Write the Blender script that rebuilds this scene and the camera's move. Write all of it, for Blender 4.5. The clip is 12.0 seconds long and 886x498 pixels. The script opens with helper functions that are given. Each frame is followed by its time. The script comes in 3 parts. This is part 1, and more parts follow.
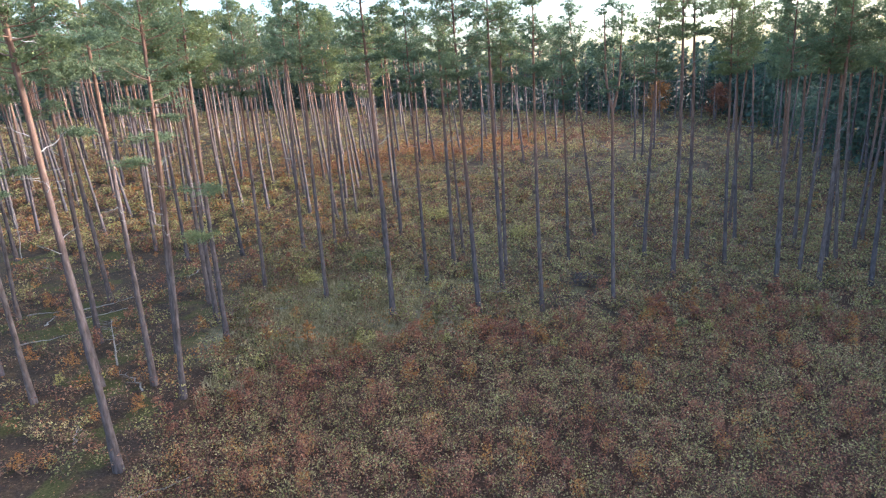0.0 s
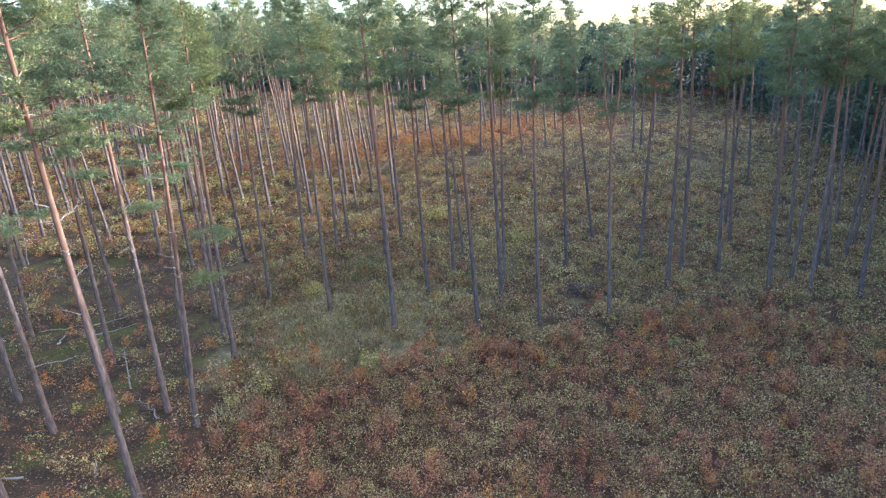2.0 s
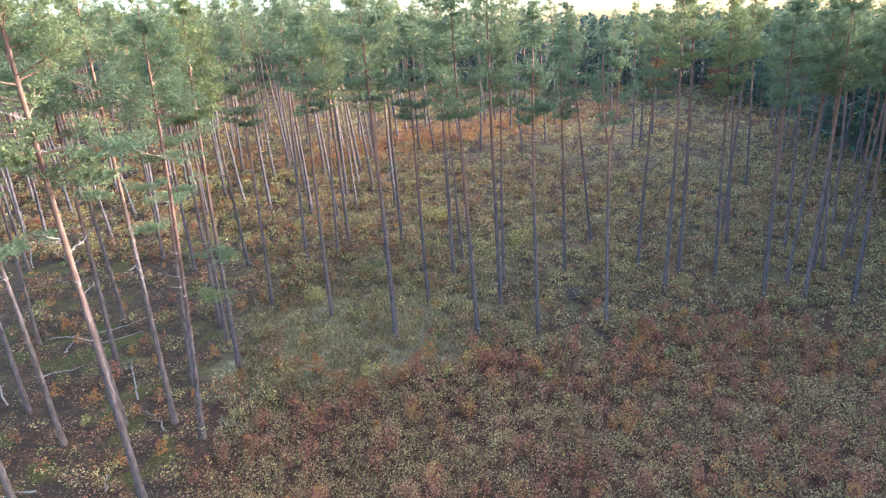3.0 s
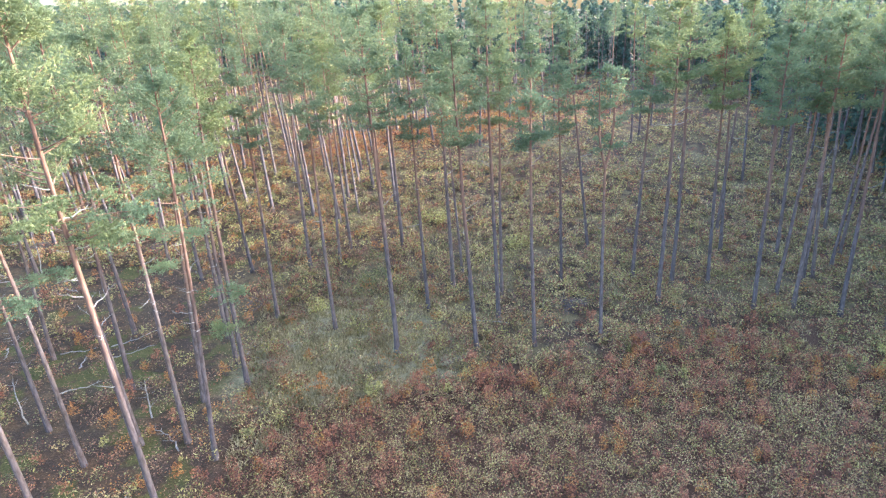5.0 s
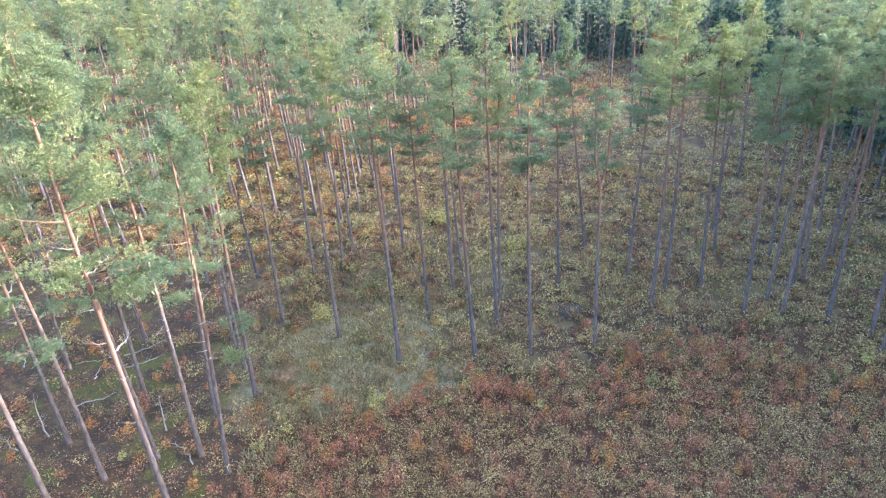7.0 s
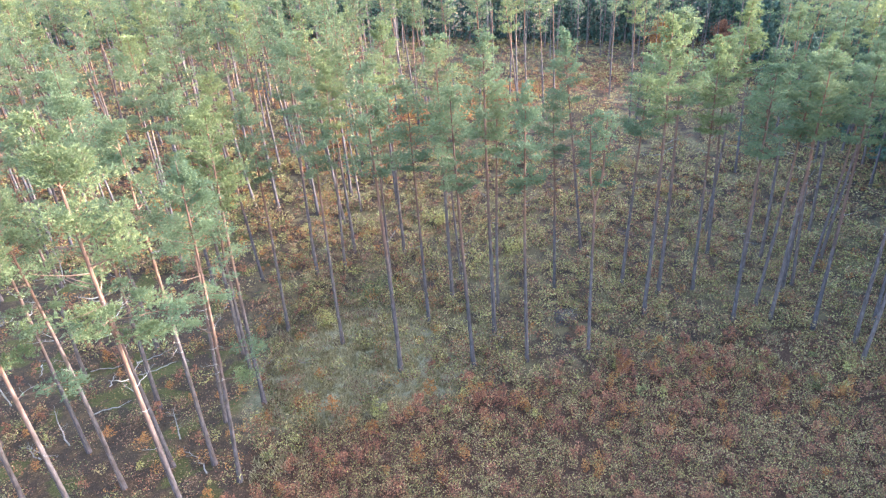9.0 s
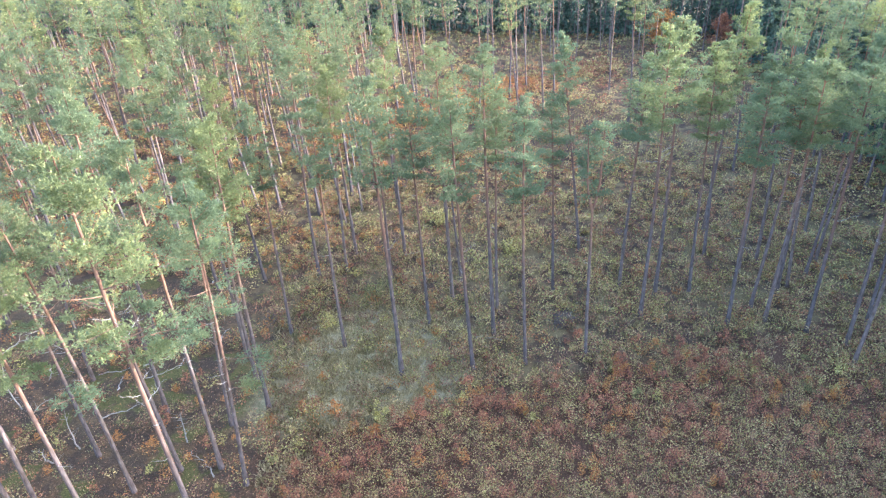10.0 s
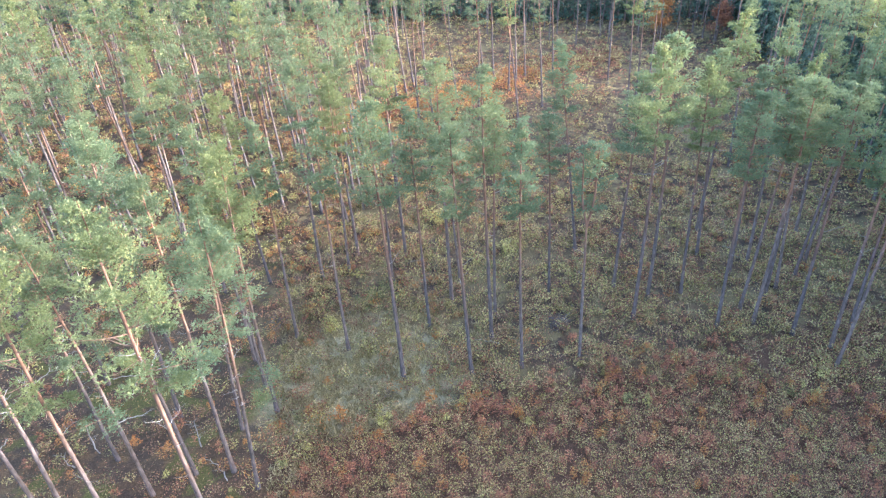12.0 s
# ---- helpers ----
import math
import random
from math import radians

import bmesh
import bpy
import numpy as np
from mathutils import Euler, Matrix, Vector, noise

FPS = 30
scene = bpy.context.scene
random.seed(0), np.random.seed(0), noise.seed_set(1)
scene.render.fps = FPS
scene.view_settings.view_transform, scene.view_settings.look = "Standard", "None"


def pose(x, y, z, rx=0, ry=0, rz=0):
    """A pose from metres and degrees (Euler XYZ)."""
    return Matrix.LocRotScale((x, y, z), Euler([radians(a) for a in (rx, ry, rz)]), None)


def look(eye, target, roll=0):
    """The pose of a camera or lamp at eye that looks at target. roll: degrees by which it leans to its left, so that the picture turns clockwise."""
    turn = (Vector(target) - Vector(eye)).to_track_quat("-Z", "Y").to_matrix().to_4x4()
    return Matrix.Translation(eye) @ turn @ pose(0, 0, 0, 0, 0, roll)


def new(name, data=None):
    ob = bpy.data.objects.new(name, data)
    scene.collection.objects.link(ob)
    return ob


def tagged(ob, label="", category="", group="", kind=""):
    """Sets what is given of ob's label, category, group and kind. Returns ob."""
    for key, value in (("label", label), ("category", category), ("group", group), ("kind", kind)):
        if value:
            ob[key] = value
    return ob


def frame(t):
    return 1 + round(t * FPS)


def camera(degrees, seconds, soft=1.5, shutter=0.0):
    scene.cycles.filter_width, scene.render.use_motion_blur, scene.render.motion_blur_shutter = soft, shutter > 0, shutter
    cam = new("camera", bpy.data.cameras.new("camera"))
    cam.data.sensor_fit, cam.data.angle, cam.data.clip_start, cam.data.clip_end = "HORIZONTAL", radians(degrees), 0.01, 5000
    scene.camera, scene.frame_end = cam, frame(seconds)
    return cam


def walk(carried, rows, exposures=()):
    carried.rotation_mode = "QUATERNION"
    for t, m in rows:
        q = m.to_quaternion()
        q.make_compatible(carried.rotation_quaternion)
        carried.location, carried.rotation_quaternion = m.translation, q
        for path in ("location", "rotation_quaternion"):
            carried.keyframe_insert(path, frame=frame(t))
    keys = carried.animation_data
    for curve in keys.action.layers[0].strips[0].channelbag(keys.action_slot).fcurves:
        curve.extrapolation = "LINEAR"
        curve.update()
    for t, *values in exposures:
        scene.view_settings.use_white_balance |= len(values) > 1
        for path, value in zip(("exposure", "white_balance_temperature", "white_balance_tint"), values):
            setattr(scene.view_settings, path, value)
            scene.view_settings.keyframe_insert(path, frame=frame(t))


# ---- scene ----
# ---------------------------------------------------------------- camera
cam = camera(73.7, 12.0, soft=1.25)
PATH = [
    (0, look((-0.00, -0.00, 13.94), (-1.72, 38.52, 3.30), -3.35)),
    (1, look((-0.02, 0.05, 15.55), (-1.70, 38.28, 3.90), -3.34)),
    (2, look((-0.00, 0.04, 17.16), (-1.67, 37.98, 4.57), -3.32)),
    (3, look((0.05, -0.01, 18.72), (-1.63, 37.63, 5.30), -3.29)),
    (5, look((0.18, -0.13, 21.83), (-1.52, 36.92, 6.84), -3.29)),
    (6, look((0.27, -0.16, 23.39), (-1.47, 36.54, 7.59), -3.31)),
    (7, look((0.37, -0.20, 24.94), (-1.42, 36.13, 8.30), -3.35)),
    (9, look((0.58, -0.37, 28.02), (-1.28, 35.23, 9.87), -3.41)),
    (10, look((0.66, -0.43, 29.58), (-1.23, 34.78, 10.70), -3.46)),
    (11, look((0.71, -0.51, 31.14), (-1.19, 34.30, 11.52), -3.48)),
    (12, look((0.77, -0.57, 32.69), (-1.12, 33.83, 12.37), -3.51)),
]
walk(cam, PATH, [(0, 2.84, 5230, 16), (2, 3.04, 5230, 16), (3, 3.3, 5230, 16), (5.5, 3.75, 5230, 16), (12, 3.78, 5230, 16)])

# ---------------------------------------------------------------- light
SUN_BEARING, SUN_HEIGHT = 80.0, 10.0      # degrees clockwise from +y, and above the horizon
sun_way = Vector((math.sin(radians(SUN_BEARING)) * math.cos(radians(SUN_HEIGHT)),
                  math.cos(radians(SUN_BEARING)) * math.cos(radians(SUN_HEIGHT)),
                  math.sin(radians(SUN_HEIGHT))))
world = bpy.data.worlds.new("sky")
world.use_nodes = True
scene.world = world
sky = world.node_tree.nodes.new("ShaderNodeTexSky")
sky.sky_type, sky.sun_disc = "NISHITA", False
sky.sun_elevation, sky.sun_rotation = radians(SUN_HEIGHT), radians(SUN_BEARING)
sky.air_density, sky.dust_density, sky.ozone_density = 1.0, 3.6, 1.0
world.node_tree.links.new(sky.outputs[0], world.node_tree.nodes["Background"].inputs[0])
world.node_tree.nodes["Background"].inputs[1].default_value = 0.15
sun_data = bpy.data.lights.new("sun", "SUN")
sun_data.energy, sun_data.angle, sun_data.color = 1.38, radians(0.8), (1.0, 0.93, 0.82)
sun = new("sun", sun_data)
sun.matrix_world = look(sun_way * 400, (0, 0, 0))


# ---------------------------------------------------------------- ground form
def soft_rise(k):
    return 6.0 * np.log1p(np.exp(np.clip(k / 6.0, -40, 40)))


def ground_z(x, y):
    """The forest floor: a gentle fall to the east, a hillside to the north that ends in a plateau."""
    x, y = np.asarray(x, float), np.asarray(y, float)
    k = y - 62.0 - 0.2 * np.clip(x, 0, 160)
    z = -0.2 - 3.2 * np.tanh(x / 45.0) + 0.09 * (soft_rise(k) - soft_rise(k - 82.0))
    near = np.exp(-((y - 60) / 120.0) ** 2)
    return z + near * (0.04 * np.sin(x * 0.9 + 1.3 * np.sin(y * 0.37)) + 0.03 * np.sin(y * 1.1 + 0.8 * np.sin(x * 0.5)))


def thicket_edge(x):
    """The far border (y) of the sapling thicket in the foreground."""
    x = np.asarray(x, float)
    return np.interp(x, [-14, -12.4, -11.2, -8.5, -5, 0.8, 7, 12, 19, 24.5, 30, 45], [12.5, 22.0, 25.5, 28.3, 30.3, 32.1, 33.7, 36.0, 37.6, 35.8, 34.0, 31.5]) + 0.6 * np.sin(x * 1.3)


# ---------------------------------------------------------------- materials
def material(name, rough=0.9, spec=0.2):
    m = bpy.data.materials.new(name)
    m.use_nodes = True
    n, l = m.node_tree.nodes, m.node_tree.links
    b = n["Principled BSDF"]
    b.inputs["Roughness"].default_value = rough
    b.inputs["Specular IOR Level"].default_value = spec
    return m, n, l, b


def ramp(n, stops):
    r = n.new("ShaderNodeValToRGB")
    e = r.color_ramp.elements
    while len(e) < len(stops):
        e.new(0.5)
    for k, (p, c) in zip(e, stops):
        k.position, k.color = p, (*c, 1)
    return r


def noise_tex(n, l, coord, scale, detail=4.0, rough=0.55, stretch=None):
    t = n.new("ShaderNodeTexNoise")
    t.inputs["Scale"].default_value, t.inputs["Detail"].default_value, t.inputs["Roughness"].default_value = scale, detail, rough
    if stretch:
        mp = n.new("ShaderNodeMapping")
        mp.inputs["Scale"].default_value = stretch
        l.new(coord, mp.inputs["Vector"])
        coord = mp.outputs[0]
    l.new(coord, t.inputs["Vector"])
    return t.outputs["Fac"]


def mix(n, l, fac, a, b, kind="MIX"):
    m = n.new("ShaderNodeMix")
    m.data_type, m.blend_type = "RGBA", kind
    for sock, v in ((m.inputs["Factor"], fac), (m.inputs[6], a), (m.inputs[7], b)):
        if hasattr(v, "is_linked"):
            l.new(v, sock)
        elif isinstance(v, tuple):
            sock.default_value = (*v, 1)
        else:
            sock.default_value = v
    return m.outputs[2]


def span(n, l, value, a, b, lo=0.0, hi=1.0):
    m = n.new("ShaderNodeMapRange")
    m.inputs["From Min"].default_value, m.inputs["From Max"].default_value = a, b
    m.inputs["To Min"].default_value, m.inputs["To Max"].default_value = lo, hi
    m.interpolation_type = "SMOOTHSTEP"
    l.new(value, m.inputs["Value"])
    return m.outputs[0]


def bumped(n, l, b, height, strength, dist):
    k = n.new("ShaderNodeBump")
    k.inputs["Strength"].default_value, k.inputs["Distance"].default_value = strength, dist
    l.new(height, k.inputs["Height"])
    l.new(k.outputs[0], b.inputs["Normal"])


def bark_material():
    """Scots pine: grey fissured plates below, thin orange flakes above."""
    m, n, l, b = material("pine_bark", 0.92, 0.15)
    tc = n.new("ShaderNodeTexCoord").outputs["Object"]
    sep = n.new("ShaderNodeSeparateXYZ")
    l.new(tc, sep.inputs[0])
    plates = noise_tex(n, l, tc, 9.0, 6, 0.65, (1.0, 1.0, 0.22))
    blotch = noise_tex(n, l, tc, 0.55, 3)
    oi = n.new("ShaderNodeObjectInfo")
    add = n.new("ShaderNodeMath")
    add.operation = "MULTIPLY_ADD"
    l.new(blotch, add.inputs[0])
    add.inputs[1].default_value = 5.0
    l.new(sep.outputs[2], add.inputs[2])
    add2 = n.new("ShaderNodeMath")
    add2.operation = "MULTIPLY_ADD"
    l.new(oi.outputs["Random"], add2.inputs[0])
    add2.inputs[1].default_value = -4.0
    l.new(add.outputs[0], add2.inputs[2])
    up = span(n, l, add2.outputs[0], 7.5, 14.0)
    low = ramp(n, [(0.3, (0.052, 0.042, 0.039)), (0.5, (0.128, 0.105, 0.098)), (0.72, (0.215, 0.183, 0.174))])
    l.new(plates, low.inputs[0])
    high = ramp(n, [(0.3, (0.125, 0.073, 0.05)), (0.5, (0.205, 0.12, 0.08)), (0.75, (0.285, 0.19, 0.13))])
    l.new(plates, high.inputs[0])
    c = mix(n, l, up, low.outputs[0], high.outputs[0])
    tint = ramp(n, [(0.0, (0.72, 0.72, 0.76)), (1.0, (1.08, 1.0, 0.94))])
    l.new(oi.outputs["Random"], tint.inputs[0])
    c = mix(n, l, 1.0, c, tint.outputs[0], "MULTIPLY")
    l.new(c, b.inputs["Base Color"])
    bumped(n, l, b, plates, 0.8, 0.03)
    return m


def twig_material(name, dark, light):
    m, n, l, b = material(name, 0.9, 0.15)
    tc = n.new("ShaderNodeTexCoord").outputs["Object"]
    r = ramp(n, [(0.3, dark), (0.7, light)])
    l.new(noise_tex(n, l, tc, 7.0, 4), r.inputs[0])
    l.new(r.outputs[0], b.inputs["Base Color"])
    return m


def foliage_material(name, stops, thin=0.35, by_tree=True, rough=0.6, vary=0.75):
    """Leaves or needles: colour varies leaf by leaf, plant by plant and in patches; light shines through."""
    m, n, l, b = material(name, rough, 0.25)
    geo = n.new("ShaderNodeNewGeometry")
    r = ramp(n, stops)
    c_in = geo.outputs["Random Per Island"]
    patch = noise_tex(n, l, geo.outputs["Position"], 0.33, 3)
    mean = n.new("ShaderNodeMath")
    mean.operation = "MULTIPLY_ADD"
    l.new(patch, mean.inputs[0])
    mean.inputs[1].default_value = 0.9
    sc = n.new("ShaderNodeMath")
    sc.operation = "MULTIPLY_ADD"
    l.new(c_in, sc.inputs[0])
    sc.inputs[1].default_value, sc.inputs[2].default_value = vary, 0.045 - vary * 0.5
    l.new(sc.outputs[0], mean.inputs[2])
    l.new(mean.outputs[0], r.inputs[0])
    c = r.outputs[0]
    if by_tree:
        oi = n.new("ShaderNodeObjectInfo")
        tint = ramp(n, [(0.0, (0.86, 0.92, 0.98)), (0.5, (1, 1, 1)), (1.0, (1.18, 1.1, 0.85))])
        l.new(oi.outputs["Random"], tint.inputs[0])
        c = mix(n, l, 1.0, c, tint.outputs[0], "MULTIPLY")
    l.new(c, b.inputs["Base Color"])
    tr = n.new("ShaderNodeBsdfTranslucent")
    l.new(c, tr.inputs[0])
    ms = n.new("ShaderNodeMixShader")
    ms.inputs[0].default_value = thin
    l.new(b.outputs[0], ms.inputs[1])
    l.new(tr.outputs[0], ms.inputs[2])
    l.new(ms.outputs[0], n["Material Output"].inputs[0])
    return m


def ground_material():
    m, n, l, b = material("forest_floor", 0.97, 0.1)
    geo = n.new("ShaderNodeNewGeometry").outputs["Position"]
    sep = n.new("ShaderNodeSeparateXYZ")
    l.new(geo, sep.inputs[0])
    fine = noise_tex(n, l, geo, 11.0, 8, 0.7)
    mid = noise_tex(n, l, geo, 1.1, 6, 0.62)
    wide = noise_tex(n, l, geo, 0.16, 4)
    soil = ramp(n, [(0.3, (0.026, 0.019, 0.014)), (0.5, (0.054, 0.039, 0.028)), (0.68, (0.104, 0.077, 0.056))])
    l.new(fine, soil.inputs[0])
    litter = ramp(n, [(0.32, (0.047, 0.03, 0.018)), (0.52, (0.098, 0.063, 0.036)), (0.7, (0.17, 0.114, 0.066))])
    l.new(fine, litter.inputs[0])
    moss = ramp(n, [(0.3, (0.075, 0.058, 0.028)), (0.55, (0.165, 0.128, 0.062)), (0.72, (0.28, 0.22, 0.12))])
    l.new(fine, moss.inputs[0])
    straw = ramp(n, [(0.3, (0.13, 0.115, 0.062)), (0.5, (0.25, 0.22, 0.125)), (0.7, (0.42, 0.36, 0.22))])
    l.new(fine, straw.inputs[0])
    c = mix(n, l, span(n, l, mid, 0.42, 0.6), soil.outputs[0], litter.outputs[0])
    c = mix(n, l, span(n, l, noise_tex(n, l, geo, 0.5, 5), 0.5, 0.62), c, moss.outputs[0])
    # grassy glade between the thicket and the pines
    dist = n.new("ShaderNodeVectorMath")
    dist.operation = "DISTANCE"
    flat = n.new("ShaderNodeMapping")
    flat.inputs["Scale"].default_value = (1.0, 0.8, 0.0)
    l.new(geo, flat.inputs[0])
    l.new(flat.outputs[0], dist.inputs[0])
    dist.inputs[1].default_value = (-8.5, 27.0, 0)
    away = n.new("ShaderNodeMath")
    away.operation = "MULTIPLY_ADD"
    l.new(wide, away.inputs[0])
    away.inputs[1].default_value = 12.0
    l.new(dist.outputs["Value"], away.inputs[2])
    c = mix(n, l, span(n, l, away.outputs[0], 15.0, 11.0), c, straw.outputs[0])
    c = mix(n, l, span(n, l, wide, 0.5, 0.66), c, moss.outputs[0])
    # brown litter under the thicket, darkened to hold the shade between the saplings
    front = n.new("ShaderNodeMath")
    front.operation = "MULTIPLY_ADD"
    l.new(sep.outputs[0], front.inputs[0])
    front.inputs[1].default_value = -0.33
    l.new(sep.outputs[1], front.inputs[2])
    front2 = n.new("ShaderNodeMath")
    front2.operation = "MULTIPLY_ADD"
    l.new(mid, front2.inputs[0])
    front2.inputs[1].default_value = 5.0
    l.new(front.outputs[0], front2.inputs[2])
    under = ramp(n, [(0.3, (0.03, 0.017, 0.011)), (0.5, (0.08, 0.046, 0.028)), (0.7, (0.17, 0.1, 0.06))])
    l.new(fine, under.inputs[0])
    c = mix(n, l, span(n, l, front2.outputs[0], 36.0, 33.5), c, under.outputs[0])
    west = n.new("ShaderNodeMath")
    west.operation = "MULTIPLY_ADD"
    l.new(sep.outputs[1], west.inputs[0])
    west.inputs[1].default_value = 0.25
    l.new(sep.outputs[0], west.inputs[2])
    west2 = n.new("ShaderNodeMath")
    west2.operation = "MULTIPLY_ADD"
    l.new(mid, west2.inputs[0])
    west2.inputs[1].default_value = 9.0
    l.new(west.outputs[0], west2.inputs[2])
    floor_mix = mix(n, l, span(n, l, mid, 0.45, 0.62), soil.outputs[0], litter.outputs[0])
    turf = ramp(n, [(0.3, (0.035, 0.036, 0.012)), (0.5, (0.08, 0.08, 0.025)), (0.7, (0.14, 0.135, 0.045))])
    l.new(fine, turf.inputs[0])
    floor_mix = mix(n, l, span(n, l, noise_tex(n, l, geo, 0.42, 4), 0.52, 0.62), floor_mix, turf.outputs[0])
    c = mix(n, l, span(n, l, west2.outputs[0], -1.0, -5.0, 0.0, 0.85), c, floor_mix)
    l.new(c, b.inputs["Base Color"])
    bumped(n, l, b, fine, 0.9, 0.08)
    return m


BARK = bark_material()
BARKFAR = twig_material("far_bark", (0.10, 0.08, 0.074), (0.225, 0.165, 0.138))
LIMB = twig_material("limb_bark", (0.14, 0.08, 0.05), (0.29, 0.185, 0.125))
DEADWOOD = twig_material("dead_wood", (0.16, 0.145, 0.13), (0.42, 0.38, 0.34))
STEM = twig_material("sapling_stem", (0.05, 0.04, 0.035), (0.13, 0.105, 0.085))
NEEDLES = foliage_material("pine_needles", [(0.05, (0.07, 0.1, 0.058)), (0.4, (0.145, 0.18, 0.092)), (0.68, (0.225, 0.262, 0.125)), (0.92, (0.335, 0.358, 0.16))], 0.42, vary=0.28)
SPRUCE = foliage_material("spruce_needles", [(0.1, (0.05, 0.08, 0.058)), (0.6, (0.095, 0.135, 0.09)), (0.95, (0.15, 0.195, 0.12))], 0.33)
RUSSET = foliage_material("russet_leaves", [(0.05, (0.10, 0.042, 0.034)), (0.4, (0.24, 0.1, 0.055)), (0.7, (0.38, 0.16, 0.08)), (0.95, (0.52, 0.26, 0.13))], 0.3, False)
ORANGE = foliage_material("orange_leaves", [(0.05, (0.22, 0.085, 0.03)), (0.5, (0.4, 0.17, 0.05)), (0.95, (0.52, 0.29, 0.08))], 0.35, False)
YELLOW = foliage_material("yellow_leaves", [(0.05, (0.2, 0.17, 0.05)), (0.5, (0.42, 0.36, 0.1)), (0.95, (0.62, 0.55, 0.22))], 0.35, False)
PALE = foliage_material("pale_leaves", [(0.05, (0.11, 0.08, 0.03)), (0.45, (0.35, 0.26, 0.1)), (0.85, (0.58, 0.44, 0.2))], 0.3, False)
OLIVE = foliage_material("olive_leaves", [(0.05, (0.05, 0.06, 0.022)), (0.5, (0.185, 0.172, 0.06)), (0.95, (0.38, 0.345, 0.13))], 0.3, False)
BROWN = foliage_material("brown_leaves", [(0.05, (0.07, 0.035, 0.022)), (0.5, (0.2, 0.108, 0.062)), (0.95, (0.34, 0.2, 0.115))], 0.2, False)
GRASS = foliage_material("dry_grass", [(0.05, (0.13, 0.105, 0.042)), (0.5, (0.31, 0.25, 0.115)), (0.95, (0.54, 0.43, 0.25))], 0.3, False)
LEAVES = (RUSSET, ORANGE, YELLOW, PALE, OLIVE, BROWN, STEM)


# ---------------------------------------------------------------- mesh helpers
def mesh_of(name, verts, corners, mats, slots=None, smooth=False):
    """One mesh from an array of vertices and faces that all have the same number of corners."""
    verts, corners = np.asarray(verts, np.float32).reshape(-1, 3), np.asarray(corners, np.int32)
    k, nf = corners.shape[1], len(corners)
    me = bpy.data.meshes.new(name)
    me.vertices.add(len(verts))
    me.vertices.foreach_set("co", verts.ravel())
    me.loops.add(nf * k)
    me.loops.foreach_set("vertex_index", corners.ravel())
    me.polygons.add(nf)
    me.polygons.foreach_set("loop_start", np.arange(0, nf * k, k, dtype=np.int32))
    for mt in mats:
        me.materials.append(mt)
    if slots is not None:
        me.polygons.foreach_set("material_index", np.asarray(slots, np.int32))
    if smooth:
        me.polygons.foreach_set("use_smooth", np.ones(nf, bool))
    me.update(calc_edges=True)
    return me


class Tubes:
    """Collects tapered tubes along lines of points into one list of quads."""

    def __init__(self):
        self.v, self.f, self.count = [], [], 0

    def add(self, pts, radii, sides=5, lumps=0.0, rng=None):
        pts = np.asarray(pts, float)
        tang = np.gradient(pts, axis=0)
        tang /= np.linalg.norm(tang, axis=1)[:, None] + 1e-9
        ref = np.array([1.0, 0.13, 0.0]) if abs(tang[0][2]) > 0.7 else np.array([0.0, 0.1, 1.0])
        a = np.cross(tang, ref)
        a /= np.linalg.norm(a, axis=1)[:, None] + 1e-9
        c = np.cross(tang, a)
        ang = np.linspace(0, 2 * np.pi, sides, endpoint=False)
        r = np.asarray(radii, float)[:, None] * np.ones(sides)
        if lumps and rng is not None:
            r = r * (1 + lumps * rng.normal(size=r.shape))
        ring = pts[:, None] + r[..., None] * (np.cos(ang)[None, :, None] * a[:, None] + np.sin(ang)[None, :, None] * c[:, None])
        n = len(pts)
        i = np.arange(n - 1)[:, None] * sides + np.arange(sides)[None]
        j = np.arange(n - 1)[:, None] * sides + (np.arange(sides)[None] + 1) % sides
        quads = np.stack([i, j, j + sides, i + sides], -1).reshape(-1, 4) + self.count
        self.v.append(ring.reshape(-1, 3))
        self.f.append(quads)
        self.count += n * sides

    def arrays(self):
        return np.concatenate(self.v), np.concatenate(self.f)

    def mesh(self, name, mat):
        return mesh_of(name, np.concatenate(self.v), np.concatenate(self.f), [mat], smooth=True)


def unit(v):
    return v / (np.linalg.norm(v, axis=-1, keepdims=True) + 1e-9)


def needle_verts(roots, ways, length, width, rng, face=None):
    """Narrow three-cornered needle sprays that start at roots and point along ways."""
    n = len(roots)
    ways = unit(ways)
    side = unit(np.cross(ways, rng.normal(size=(n, 3)) if face is None else face + 0.22 * rng.normal(size=(n, 3))))
    ln = length * rng.uniform(0.65, 1.3, (n, 1))
    w = width * rng.uniform(0.7, 1.3, (n, 1))
    return np.stack([roots - side * w * 0.5, roots + side * w * 0.5, roots + ways * ln], 1).reshape(-1, 3)


def crown_arrays(wood, needles):
    """Limbs and needles as one set of triangles, with the slot of each."""
    v, q = wood.arrays()
    f = np.concatenate([q[:, [0, 1, 2]], q[:, [0, 2, 3]], np.arange(len(needles)).reshape(-1, 3) + len(v)])
    return np.concatenate([v, needles]), f, np.concatenate([np.ones(2 * len(q), int), np.zeros(len(needles) // 3, int)])


